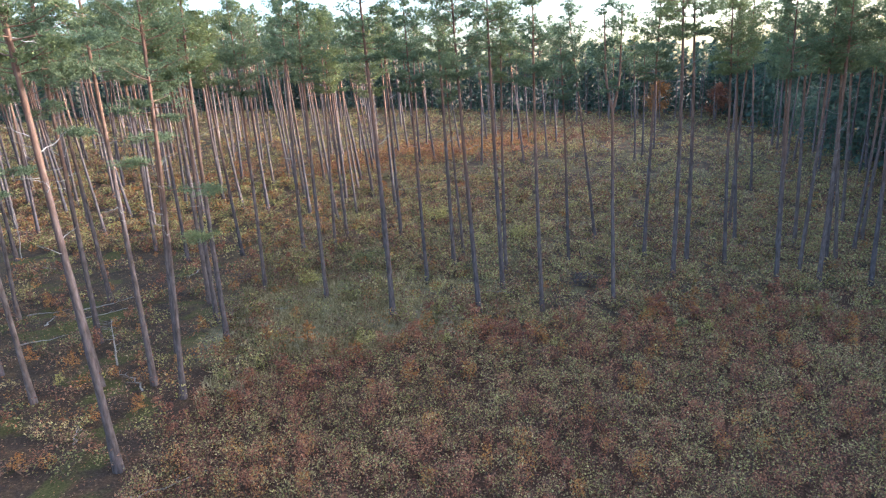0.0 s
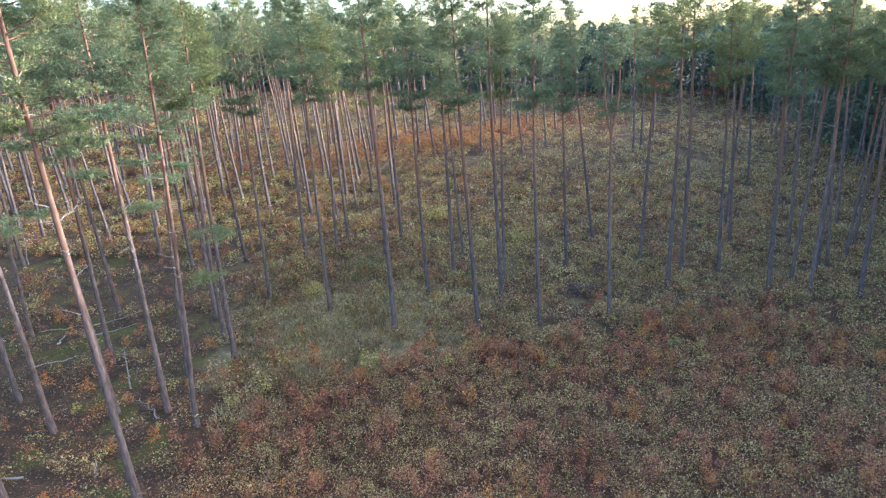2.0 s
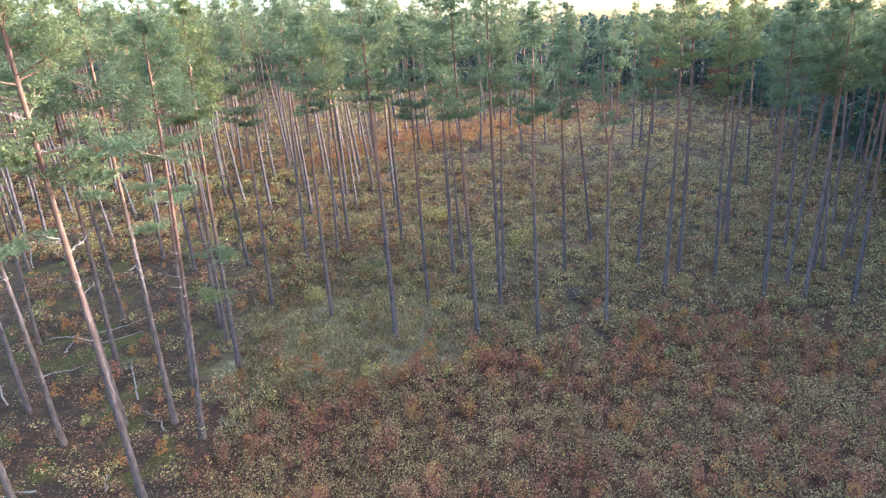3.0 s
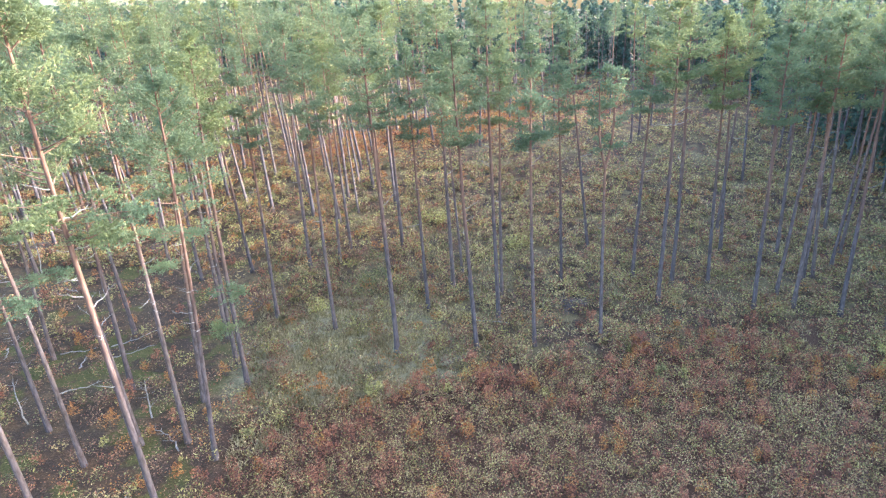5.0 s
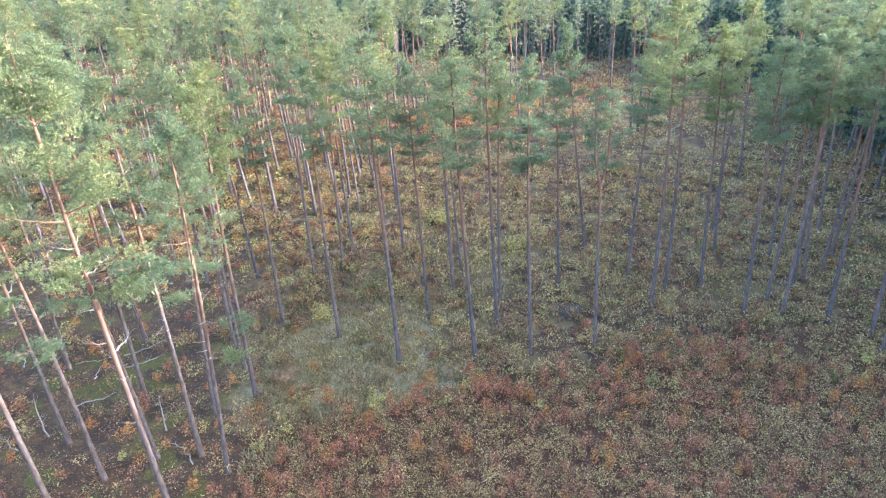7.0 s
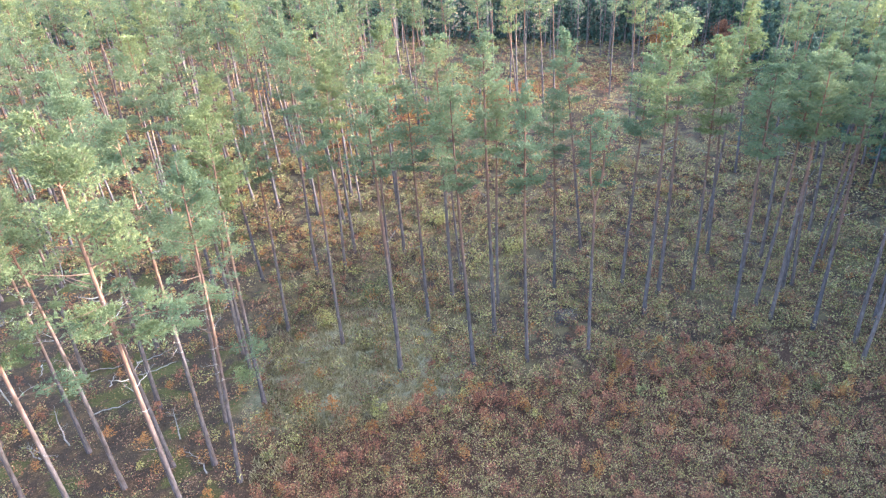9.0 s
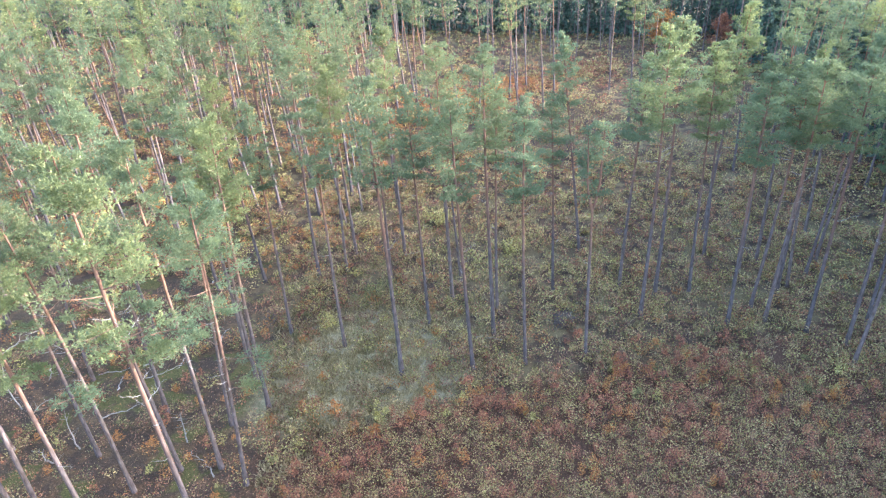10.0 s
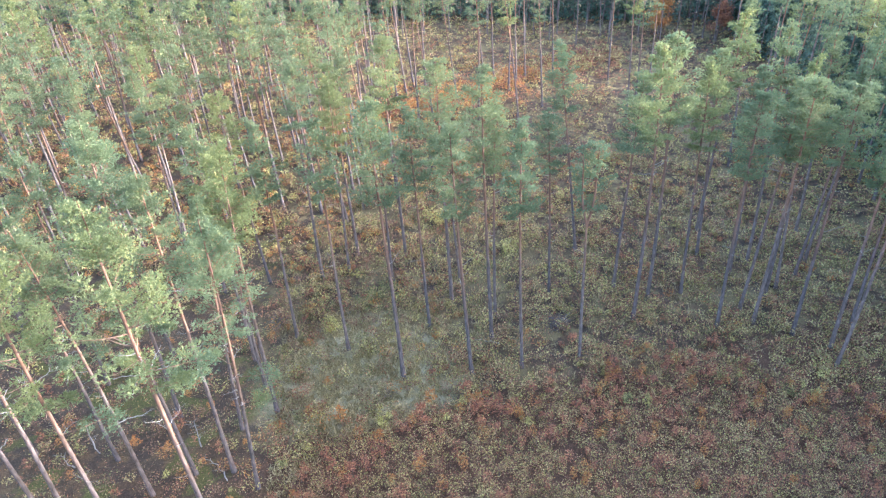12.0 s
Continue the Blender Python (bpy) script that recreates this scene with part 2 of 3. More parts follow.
def leaf_verts(at, size, rng, flat=0.5):
    """Small pointed leaves: three corners each, most of them facing upward."""
    n = len(at)
    nor = rng.normal(size=(n, 3))
    nor[:, 2] = np.abs(nor[:, 2]) + flat
    nor = unit(nor)
    a = unit(np.cross(nor, rng.normal(size=(n, 3))))
    c = np.cross(nor, a)
    s = (size * rng.uniform(0.55, 1.45, n))[:, None]
    return np.stack([at - a * s * 0.5 - c * s * 0.36, at - a * s * 0.5 + c * s * 0.36, at + a * s * 0.6], 1).reshape(-1, 3)


# ---------------------------------------------------------------- pines
def pine_meshes(seed, height=22.0, crown=0.62, spread=2.3, limbs=44, pads=4, tufts=20, blades=4, length=0.3, width=0.06,
                lean_side=None, radius=0.16, fork=0.0, sides=9, raw=False, rings=15, simple=False, taper=0.7):
    """The meshes of one pine: trunk, limbs and crown, standing at the origin."""
    rng = np.random.default_rng(seed)
    trunk, wood = Tubes(), Tubes()
    s = np.linspace(0, 1, rings)
    ph, amp = rng.uniform(0, 6.28, 2), rng.uniform(0.1, 0.32, 2)

    def axis(u):
        u = np.asarray(u, float)
        return np.stack([amp[0] * np.sin(2.6 * u + ph[0]) - amp[0] * np.sin(ph[0]), amp[1] * np.sin(3.1 * u + ph[1]) - amp[1] * np.sin(ph[1]), u * height], -1)

    rad = radius * (1 - s) ** 0.75 + 0.02 + 0.07 * np.exp(-s * height / 0.3)
    top_of = axis
    pts = axis(s)
    pts[0, 2] -= 0.4
    if fork:
        split = s <= fork
        trunk.add(np.vstack([pts[split], axis(fork)[None]]), np.append(rad[split], radius * 0.62), sides, 0.03, rng)
        for sgn in (-1, 1):
            u = np.linspace(fork, 1 - 0.03 * (sgn > 0), 9)
            q = axis(u)
            w = (u - fork) / (1 - fork)
            q[:, 0] += sgn * (0.42 * np.sin(np.minimum(w * 4.0, 1.9)) + 0.22 * w)
            q[:, 2] -= 0.1
            trunk.add(q, radius * 0.6 * (1 - w) ** 0.8 + 0.018, sides)
    else:
        trunk.add(pts, rad, sides, 0.03, rng)
    roots, ways, faces = [], [], []
    for i in range(limbs):
        tier = i // 5 if not simple else i
        v = max((tier + 0.5 + rng.normal(0, 0.3)) / max(math.ceil(limbs / 5) if not simple else limbs, 1), 0.0) ** 1.08
        v = min(max(v, 0.0), 0.995)
        u = crown + (0.985 - crown) * v
        base = top_of(u)
        az = i * 1.2566 + tier * 0.63 + rng.normal(0, 0.3)
        if lean_side is not None and rng.random() < 0.45 * (1 - v):
            az = lean_side + rng.normal(0, 0.6)
        if fork:
            base = base + np.array([(0.55 if rng.random() < 0.5 else -0.55), 0, 0]) * min((u - fork) / 0.12, 1.0)
        reach = spread * (1 - v) ** taper * (0.62 + 0.55 * min(v / 0.25, 1)) * rng.uniform(0.68, 1.12)
        reach = max(reach, 0.35)
        rise = np.radians(rng.normal(-4 + 50 * v, 5))
        q = np.linspace(0, 1, 3 if simple else 6)
        out = reach * q
        up = np.tan(rise) * out + 0.22 * reach * q ** 2.2
        bend = rng.normal(0, 0.25) * q ** 2 * reach
        line = base + np.stack([np.cos(az) * out - np.sin(az) * bend, np.sin(az) * out + np.cos(az) * bend, up], -1)
        wood.add(line, (0.012 + 0.009 * reach) * (1 - 0.8 * q), 3 if simple else 4)
        count = pads if simple else (pads - 1 if reach < 0.8 else pads + (reach > 1.6))
        if lean_side is not None and v < 0.38 and rng.random() < 0.5:
            count = 1
        for k in range(count):
            g = 1.0 - 0.62 * (k / max(count - 1, 1)) * rng.uniform(0.7, 1.1) if k else 1.0
            c = np.array([np.interp(g, q, line[:, a]) for a in range(3)])
            c += np.array([-np.sin(az), np.cos(az), 0]) * rng.normal(0, 0.2 * reach) * (1.1 - g * 0.5)
            if k and reach > 1.0 and not simple:
                start = np.array([np.interp(max(g - 0.28, 0.15), q, line[:, a]) for a in range(3)])
                wood.add(np.stack([start, (start + c) / 2 + (0, 0, -0.04), c]), [0.016, 0.011, 0.005], 3)
            size = rng.uniform(0.34, 0.6) * (0.6 + 0.26 * reach)
            spot = unit(rng.normal(size=(tufts, 3)) + np.array([0, 0, 0.25])) * size * rng.uniform(0.45, 1.0, (tufts, 1)) * np.array([1.0, 1.0, 0.42])
            p = np.repeat(c + spot, blades, 0)
            w = rng.normal(size=(len(p), 3)) * 0.55 + np.repeat(unit(spot) * 0.9, blades, 0) + np.array([np.cos(az) * 0.35, np.sin(az) * 0.35, 0.4])
            roots.append(p)
            ways.append(w)
            faces.append(np.repeat(unit(spot * np.array([1, 1, 2.2])), blades, 0) + np.array([0, 0, 0.35]))
    tip = top_of(0.955) + rng.normal(0, 0.2, (tufts, 3)) * np.array([1, 1, 2.0])
    roots.append(np.repeat(tip, blades, 0))
    ways.append(rng.normal(size=(len(tip) * blades, 3)) * 0.6 + np.array([0, 0, 0.8]))
    faces.append(rng.normal(size=(len(tip) * blades, 3)))
    v, f, slot = crown_arrays(wood, needle_verts(np.concatenate(roots), np.concatenate(ways), length, width, rng, np.concatenate(faces)))
    if raw:
        tv, tq = trunk.arrays()
        return np.concatenate([v, tv]), np.concatenate([f, tq[:, [0, 1, 2]] + len(v), tq[:, [0, 2, 3]] + len(v)]), np.concatenate([slot, np.full(2 * len(tq), 2)])
    return trunk.mesh("trunk", BARK), mesh_of("crown", v, f, [NEEDLES, LIMB], slot), top_of, height, radius


def dead_branch_mesh(seed):
    rng = np.random.default_rng(seed)
    t = Tubes()
    q = np.linspace(0, 1, 7)
    ln = rng.uniform(0.8, 1.7)
    bend = np.cumsum(rng.normal(0, 0.06, 7)) * ln
    line = np.stack([q * ln, bend, 0.12 * ln * q ** 2 + np.cumsum(rng.normal(0, 0.03, 7)) * ln], -1)
    line[0] = 0
    t.add(line, 0.02 * (1 - 0.85 * q) + 0.003, 4)
    for k in (3, 4, 5):
        w = np.array([0.5, rng.choice([-1, 1]) * 0.6, 0.3]) * rng.uniform(0.25, 0.5)
        t.add(np.stack([line[k], line[k] + w * 0.6 + rng.normal(0, 0.02, 3), line[k] + w]), [0.009, 0.006, 0.003], 3)
    return t.mesh("dead_branch", DEADWOOD)


def bough_mesh(seed, length):
    """A low living branch: a crooked limb with flat pads of needles towards its end."""
    rng = np.random.default_rng(seed)
    wood = Tubes()
    q = np.linspace(0, 1, 8)
    line = np.stack([q * length, np.cumsum(rng.normal(0, 0.05, 8)) * length, 0.1 * np.sin(q * 5) + 0.12 * length * q ** 2], -1)
    line[0] = 0
    wood.add(line, 0.022 * (1 - 0.8 * q) + 0.004, 5)
    roots, ways = [], []
    for k in range(9):
        g = rng.uniform(0.45, 1.0)
        a = np.array([np.interp(g, q, line[:, i]) for i in range(3)])
        c = a + rng.normal(0, 1, 3) * np.array([0.15, 0.3, 0.07]) * length * 0.5
        wood.add(np.stack([a, (a + c) / 2, c]), [0.012, 0.009, 0.004], 3)
        p = np.repeat(c + rng.normal(size=(34, 3)) * np.array([0.24, 0.24, 0.08]), 6, 0)
        roots.append(p)
        ways.append(rng.normal(size=(len(p), 3)) * 0.75 + np.array([0.3, 0, 0.6]))
    v, f, slot = crown_arrays(wood, needle_verts(np.concatenate(roots), np.concatenate(ways), 0.14, 0.036, rng))
    return mesh_of("branch", v, f, [NEEDLES, LIMB], slot)


def child(name, mesh, parent, m=None):
    ob = new(name, mesh)
    ob.parent = parent
    if m is not None:
        ob.matrix_basis = m
    return ob


def plant_tree(name, meshes, x, y, scale, lean=(0, 0), turn=0.0, label="", group="", stubs=0, rng=None, sink=0.0, wide=1.0, boughs=()):
    """One tree: an empty at its foot that carries trunk, limbs, crown and dead branches. lean: metres at the top."""
    trunk, crown, axis, height, radius = meshes
    foot = new(name)
    foot.empty_display_size = 0.5
    tilt = Matrix.Identity(4)
    if lean[0] or lean[1]:
        up = Vector((lean[0], lean[1], height * scale)).normalized()
        tilt = Vector((0, 0, 1)).rotation_difference(up).to_matrix().to_4x4()
    foot.matrix_world = (Matrix.Translation((x, y, float(ground_z(x, y)) - sink)) @ tilt @ Matrix.Rotation(turn, 4, "Z")
                         @ Matrix.Diagonal((scale * wide, scale * wide, scale, 1)))
    child("trunk", trunk, foot)
    child("crown", crown, foot)
    for k in range(stubs):
        u = rng.uniform(0.36, 0.7)
        a = axis(u)
        child("dead_branch", DEAD[k % len(DEAD)], foot,
              Matrix.Translation(Vector(a)) @ Matrix.Rotation(rng.uniform(0, 6.28), 4, "Z") @ Matrix.Rotation(rng.uniform(-0.5, 0.2), 4, "Y") @ Matrix.Scale(rng.uniform(0.5, 1.15), 4))
    for k, (z, az) in enumerate(boughs):
        child("branch", BRANCH[k % len(BRANCH)], foot, Matrix.Translation(Vector(axis(z / height))) @ Matrix.Rotation(az, 4, "Z"))
    return tagged(foot, label, "tree", group)


DEAD = [dead_branch_mesh(900 + k) for k in range(5)]
NEAR = [pine_meshes(10 + k, crown=c, spread=sp, radius=r, limbs=n, pads=3, tufts=32, blades=5, length=0.16, width=0.056, taper=tp) for k, (c, sp, r, n, tp) in enumerate(
    [(0.70, 1.8, 0.14, 30, 0.62), (0.71, 1.95, 0.145, 30, 0.55), (0.67, 1.7, 0.13, 35, 0.68), (0.72, 2.05, 0.15, 30, 0.52), (0.69, 1.7, 0.13, 30, 0.7), (0.68, 1.9, 0.15, 35, 0.58)])]
BROAD = [pine_meshes(30 + k, crown=c, spread=2.1, limbs=30, pads=4, tufts=40, blades=6, length=0.13, width=0.04, lean_side=ls, radius=0.125, taper=0.6) for k, (c, ls) in enumerate([(0.6, 0.2), (0.64, 0.0), (0.66, -0.4)])]
FORKED = pine_meshes(50, height=21.2, crown=0.72, spread=1.5, limbs=25, pads=3, tufts=24, blades=4, length=0.2, width=0.065, fork=0.66, radius=0.14)
MID = [pine_meshes(60 + k, crown=c, spread=sp, limbs=25, pads=3, tufts=13, blades=4, length=0.22, width=0.095, sides=6, rings=9, taper=tp) for k, (c, sp, tp) in enumerate(
    [(0.68, 1.9, 0.6), (0.7, 2.1, 0.55), (0.71, 1.75, 0.7), (0.68, 2.1, 0.55), (0.72, 1.9, 0.6)])]
FAR = [pine_meshes(80 + k, crown=c, spread=sp, limbs=15, pads=2, tufts=10, blades=2, length=0.44, width=0.17, sides=4, raw=True, rings=5, simple=True) for k, (c, sp) in enumerate(
    [(0.62, 1.9), (0.65, 2.0), (0.62, 1.8), (0.67, 2.0)])]
BRANCH = [bough_mesh(200 + k, ln) for k, ln in enumerate([2.6, 1.9, 2.3])]

PINE = "tall Scots pine with grey lower trunk and orange upper bark"
# x, y, height, lean to the east at the top
LEFT_STAND = [(-13.4, 18.7, 23.3, 0.3), (-13.4, 24.0, 19.8, 1.2), (-15.4, 25.3, 21.2, 0.2), (-17.8, 25.0, 20.2, -0.5), (-19.9, 23.3, 19.4, -1.0),
              (-23.5, 26.0, 19.3, -0.6), (-18.3, 18.2, 21.5, 0.0), (-22.9, 20.2, 20.9, -0.3), (-24.7, 20.7, 20.4, -0.2), (-20.8, 29.9, 22.4, 1.0),
              (-27.8, 33.1, 19.4, 0.3), (-29.3, 26.3, 20.4, -0.3), (-13.9, 30.6, 20.8, 0.8), (-15.4, 33.0, 19.6, 0.5), (-14.5, 39.3, 19.4, 0.1),
              (-19.0, 47.3, 19.0, -0.3), (-16.0, 28.9, 18.5, 1.2), (-17.2, 36.2, 20.0, -0.2), (-24.1, 36.6, 20.4, -0.5), (-22.9, 45.7, 20.4, -0.2),
              (-27.0, 48.6, 20.4, -0.1), (-30.7, 55.8, 20.5, 0.0), (-34.0, 53.0, 20.3, -1.2), (-39.9, 52.3, 20.3, 0.6)]
CENTRE_STAND = [(-9.8, 37.8, 20.1, 0.1), (-14.1, 48.5, 21.3, 0.4), (-11.6, 49.6, 19.5, 0.4), (-11.2, 53.1, 19.8, 0.0), (-12.0, 63.0, 18.5, -0.6),
                (-4.9, 34.5, 22.2, -0.2), (-7.1, 48.4, 18.6, -0.5), (-6.1, 52.8, 22.3, -0.2), (-3.1, 41.0, 20.1, -0.7), (-1.2, 45.3, 22.4, 0.0),
                (-0.4, 48.3, 18.2, -0.6), (0.5, 35.2, 21.0, -0.8), (2.3, 39.8, 23.2, 0.0), (2.8, 43.0, 19.7, -0.1), (4.6, 36.2, 21.0, -0.3),
                (8.2, 46.9, 18.3, -1.1), (12.1, 55.0, 22.2, -2.3)]
RIGHT_STAND = [(14.7, 48.2, 21.1, 0.2), (15.3, 43.0, 24.5, -0.7), (17.4, 46.1, 24.4, -0.4), (21.0, 47.3, 22.4, -1.2), (25.1, 54.7, 21.4, -0.7),
               (26.5, 59.3, 24.3, 0.6), (22.4, 41.8, 21.4, -0.4), (25.7, 44.9, 21.7, 0.2), (26.1, 42.9, 22.2, 0.1), (30.7, 48.5, 22.5, -1.6),
               (28.8, 41.2, 22.0, -0.9), (35.6, 53.0, 23.4, -0.2), (31.3, 39.6, 21.8, -0.6), (34.3, 42.1, 21.3, -0.7), (30.1, 36.7, 21.0, 0.4),
               (29.7, 53.0, 24.2, -1.0), (28.9, 46.9, 21.1, -0.8), (33.2, 50.2, 21.6, 0.1), (37.7, 59.2, 22.1, -1.0), (27.2, 51.2, 21.0, -0.7), (37.1, 77.4, 22.0, -1.2)]
# x, y, lean to the east
BACK_STAND = [(-44.4, 65.3, -0.7), (-36.0, 61.1, -1.6), (-24.8, 64.0, -1.9), (-21.6, 62.8, 0.1), (-13.4, 59.6, -1.4), (-13.5, 73.6, -1.0), (-16.8, 61.8, -0.1),
              (-19.2, 69.3, -1.0), (-20.7, 71.5, -0.8), (-23.8, 79.4, -2.0), (-16.8, 81.3, -0.8), (-13.6, 77.0, -1.7), (-11.3, 70.9, -1.8), (-7.9, 64.6, -0.1),
              (-6.8, 90.9, 0.2), (-6.2, 101.3, 0.1), (-4.5, 91.0, -1.5), (-9.3, 99.6, -2.0), (-10.4, 95.0, -1.6), (-8.4, 104.7, -1.3), (2.6, 89.8, 0.1),
              (4.2, 106.0, -1.3), (8.9, 88.8, -2.2), (10.0, 107.1, -0.1), (11.9, 110.1, -0.5), (13.5, 97.7, -1.0), (16.7, 108.0, -1.7), (26.9, 94.7, -0.4),
              (28.5, 96.3, -0.3), (26.8, 109.0, 0.0), (32.8, 104.2, -0.2), (-0.6, 97.9, -1.8), (6.0, 109.0, -0.5), (8.3, 104.1, 0.2), (-12.7, 113.0, -0.7),
              (48.4, 90.8, 1.0), (50.7, 93.1, 1.4), (57.2, 90.3, 0.2), (58.4, 87.9, -1.2)]

LOW_BOUGHS = {0: ((14.3, 0.2), (13.4, 0.35), (13.9, 2.6)), 1: ((10.7, 0.0), (8.3, 0.3), (11.8, 2.9)), 2: ((12.0, 0.4), (12.4, 3.0)),
              4: ((11.5, 0.6), (12.5, 3.0)), 5: ((10.0, 0.2),), 6: ((11.6, 0.4), (12.6, 2.6)), 42: ((15.2, 3.1),)}
rng = np.random.default_rng(5)
taken = []
for i, (x, y, h, lean) in enumerate(LEFT_STAND + CENTRE_STAND + RIGHT_STAND):
    left = i < 12
    kind = BROAD[i % 3] if left else NEAR[i % len(NEAR)]
    label = PINE
    if left:
        label = "tall Scots pine with a broad sunlit crown and bare side branches"
    if abs(lean) >= 1.0:
        label = "tall Scots pine with a plainly leaning trunk"
    elif h >= 24:
        label = "very tall Scots pine with a narrow pointed crown"
    turn = (0.0 if left else rng.uniform(0, 6.28))
    plant_tree("pine_tree", kind, x, y, h / kind[3], (lean, rng.normal(0, 0.25)), turn, label, "pines of the stand", 9 if left else 4, rng, boughs=[(z, az - turn) for z, az in LOW_BOUGHS.get(i, ())])
    taken.append((x, y))
x, y = 9.4, 37.0
plant_tree("pine_tree", FORKED, x, y, 0.91, (-0.6, 0), 0.1, "slender Scots pine whose trunk forks into two curved stems", "pines of the stand", 2, rng)
taken.append((x, y))
for i, (x, y, lean) in enumerate(BACK_STAND):
    kind = MID[i % len(MID)]
    plant_tree("pine_tree", kind, x, y, rng.uniform(0.9, 1.0), (lean, rng.normal(0, 0.4)), rng.uniform(0, 6.28), PINE, "pines of the hillside", 1, rng)
    taken.append((x, y))

# the wood beyond: pines on the hillside, a dense stand to the east and on the plateau; unseen pines beside the clearing
# are added for shade
def beam(x, y):
    """Distance from the middle of a lane opened through the wood to let sun onto the hillside."""
    return abs((y - 104) * math.sin(radians(SUN_BEARING)) - (x - 5) * math.cos(radians(SUN_BEARING)))


def wood_gap(x, y):
    """Metres that trees keep from one another at a place; None where no tree stands."""
    # lane kept clear of pines, added for the sun's path to the hillside
    if x > 48 and y > 60 and beam(x, y) < 5.5:
        return None
    # southern part lies out of view, added to shade the clearing
    if x > 48 + 0.04 * max(y - 60, 0):
        return 4.6
    # unseen southwest pines, added to cut skylight on the western stand
    if y < 16 and x < -23 - 0.3 * max(y, 0):
        return 4.2
    # below y 46 these stand outside the view, added against open western sky
    if y < 62:
        return 4.6 if x < (-37 if y < 46 else -43 if y < 56 else -27) else None
    if y > 133:
        return 4.4 if y < 165 else None
    if x < -15 + 0.03 * y:
        return 4.3
    return None


def joined(name, label, kinds, spots, mats, seed, sizes=None):
    """Trees too far off to tell apart, joined into one mesh."""
    rng = np.random.default_rng(seed)
    vs, fs, ss, base = [], [], [], 0
    for i, (x, y) in enumerate(spots):
        v, f, slot = kinds[i % len(kinds)]
        a, k = rng.uniform(0, 6.28), rng.uniform(0.84, 1.04) * (sizes[i] if sizes else 0.76 if y > 130 else 1.0)
        lean = rng.normal(0, 0.02, 2)
        w = np.stack([v[:, 0] * math.cos(a) - v[:, 1] * math.sin(a) + lean[0] * v[:, 2], v[:, 0] * math.sin(a) + v[:, 1] * math.cos(a) + lean[1] * v[:, 2], v[:, 2]], -1) * k
        vs.append(w + np.array([x, y, float(ground_z(x, y))]))
        fs.append(f + base)
        ss.append(slot)
        base += len(v)
    ob = new(name, mesh_of(name, np.concatenate(vs), np.concatenate(fs), mats, np.concatenate(ss)))
    return tagged(ob, label, "woodland", kind="stuff")


def spruce_arrays(seed, height=23.5, spread=2.9):
    """A dark spruce, branched almost to the ground."""
    rng = np.random.default_rng(seed)
    trunk, wood = Tubes(), Tubes()
    q = np.linspace(0, 1, 5)
    trunk.add(np.stack([q * 0, q * 0, q * height], -1), 0.16 * (1 - q) + 0.02, 5)
    roots, ways = [], []
    for i in range(38):
        v = (i + rng.random()) / 38
        az, reach = i * 2.4 + rng.normal(0, 0.4), spread * (1 - v) ** 0.8 * rng.uniform(0.75, 1.15) + 0.15
        z = height * (0.03 + 0.96 * v)
        d = np.array([math.cos(az), math.sin(az), 0])
        end = d * reach + np.array([0, 0, z - 0.28 * reach])
        if i % 5 == 0:
            wood.add(np.stack([np.array([0, 0, z]), (end + np.array([0, 0, z])) / 2 + (0, 0, 0.05), end]), [0.04, 0.03, 0.01], 3)
        g = rng.uniform(0.2, 1.0, (8, 1))
        p = np.array([0, 0, z]) + (end - np.array([0, 0, z])) * g + rng.normal(0, 0.16, (8, 3))
        roots.append(p)
        ways.append(rng.normal(size=(8, 3)) * 0.5 + d * 0.7 + np.array([0, 0, -0.35]))
    v, f, slot = crown_arrays(wood, needle_verts(np.concatenate(roots), np.concatenate(ways), 1.15, 0.8, rng))
    tv, tq = trunk.arrays()
    return np.concatenate([v, tv]), np.concatenate([f, tq[:, [0, 1, 2]] + len(v), tq[:, [0, 2, 3]] + len(v)]), np.concatenate([slot, np.full(2 * len(tq), 2)])


rng = np.random.default_rng(11)
grid, far_spots, mid_count = {}, [], 0
for x, y in taken:
    grid.setdefault((int(x // 12), int(y // 12)), []).append((x, y))
for step in range(30000):
    y = -50 + 215 * rng.random() ** 0.8
    x = rng.uniform(-max(0.9 * (y + 12), 60), max(0.9 * (y + 12), 84))
    gap = wood_gap(x, y)
    if gap is None:
        continue
    cell = (int(x // 12), int(y // 12))
    if any((x - a) ** 2 + (y - b) ** 2 < gap * gap for i in (-1, 0, 1) for j in (-1, 0, 1) for a, b in grid.get((cell[0] + i, cell[1] + j), ())):
        continue
    grid.setdefault(cell, []).append((x, y))
    if y < 102 and -78 < x < 66 and y > 30 and mid_count < 235:
        plant_tree("pine_tree", MID[mid_count % len(MID)], x, y, rng.uniform(0.88, 1.02), (rng.normal(-0.7 if x < 0 else -0.2, 0.7), rng.normal(0, 0.4)), rng.uniform(0, 6.28),
                   PINE, "pines of the hillside", 1, rng)
        mid_count += 1
    elif len(far_spots) < 470:
        far_spots.append((x, y))
joined("far_wood", "dense pine wood on the hill, with unseen pines added round the clearing for shade", FAR, far_spots, [NEEDLES, LIMB, BARKFAR], 13)
spruces, low_tree = [], []
near_edge = lambda y: 58.0 + 0.04 * max(y - 60, 0)
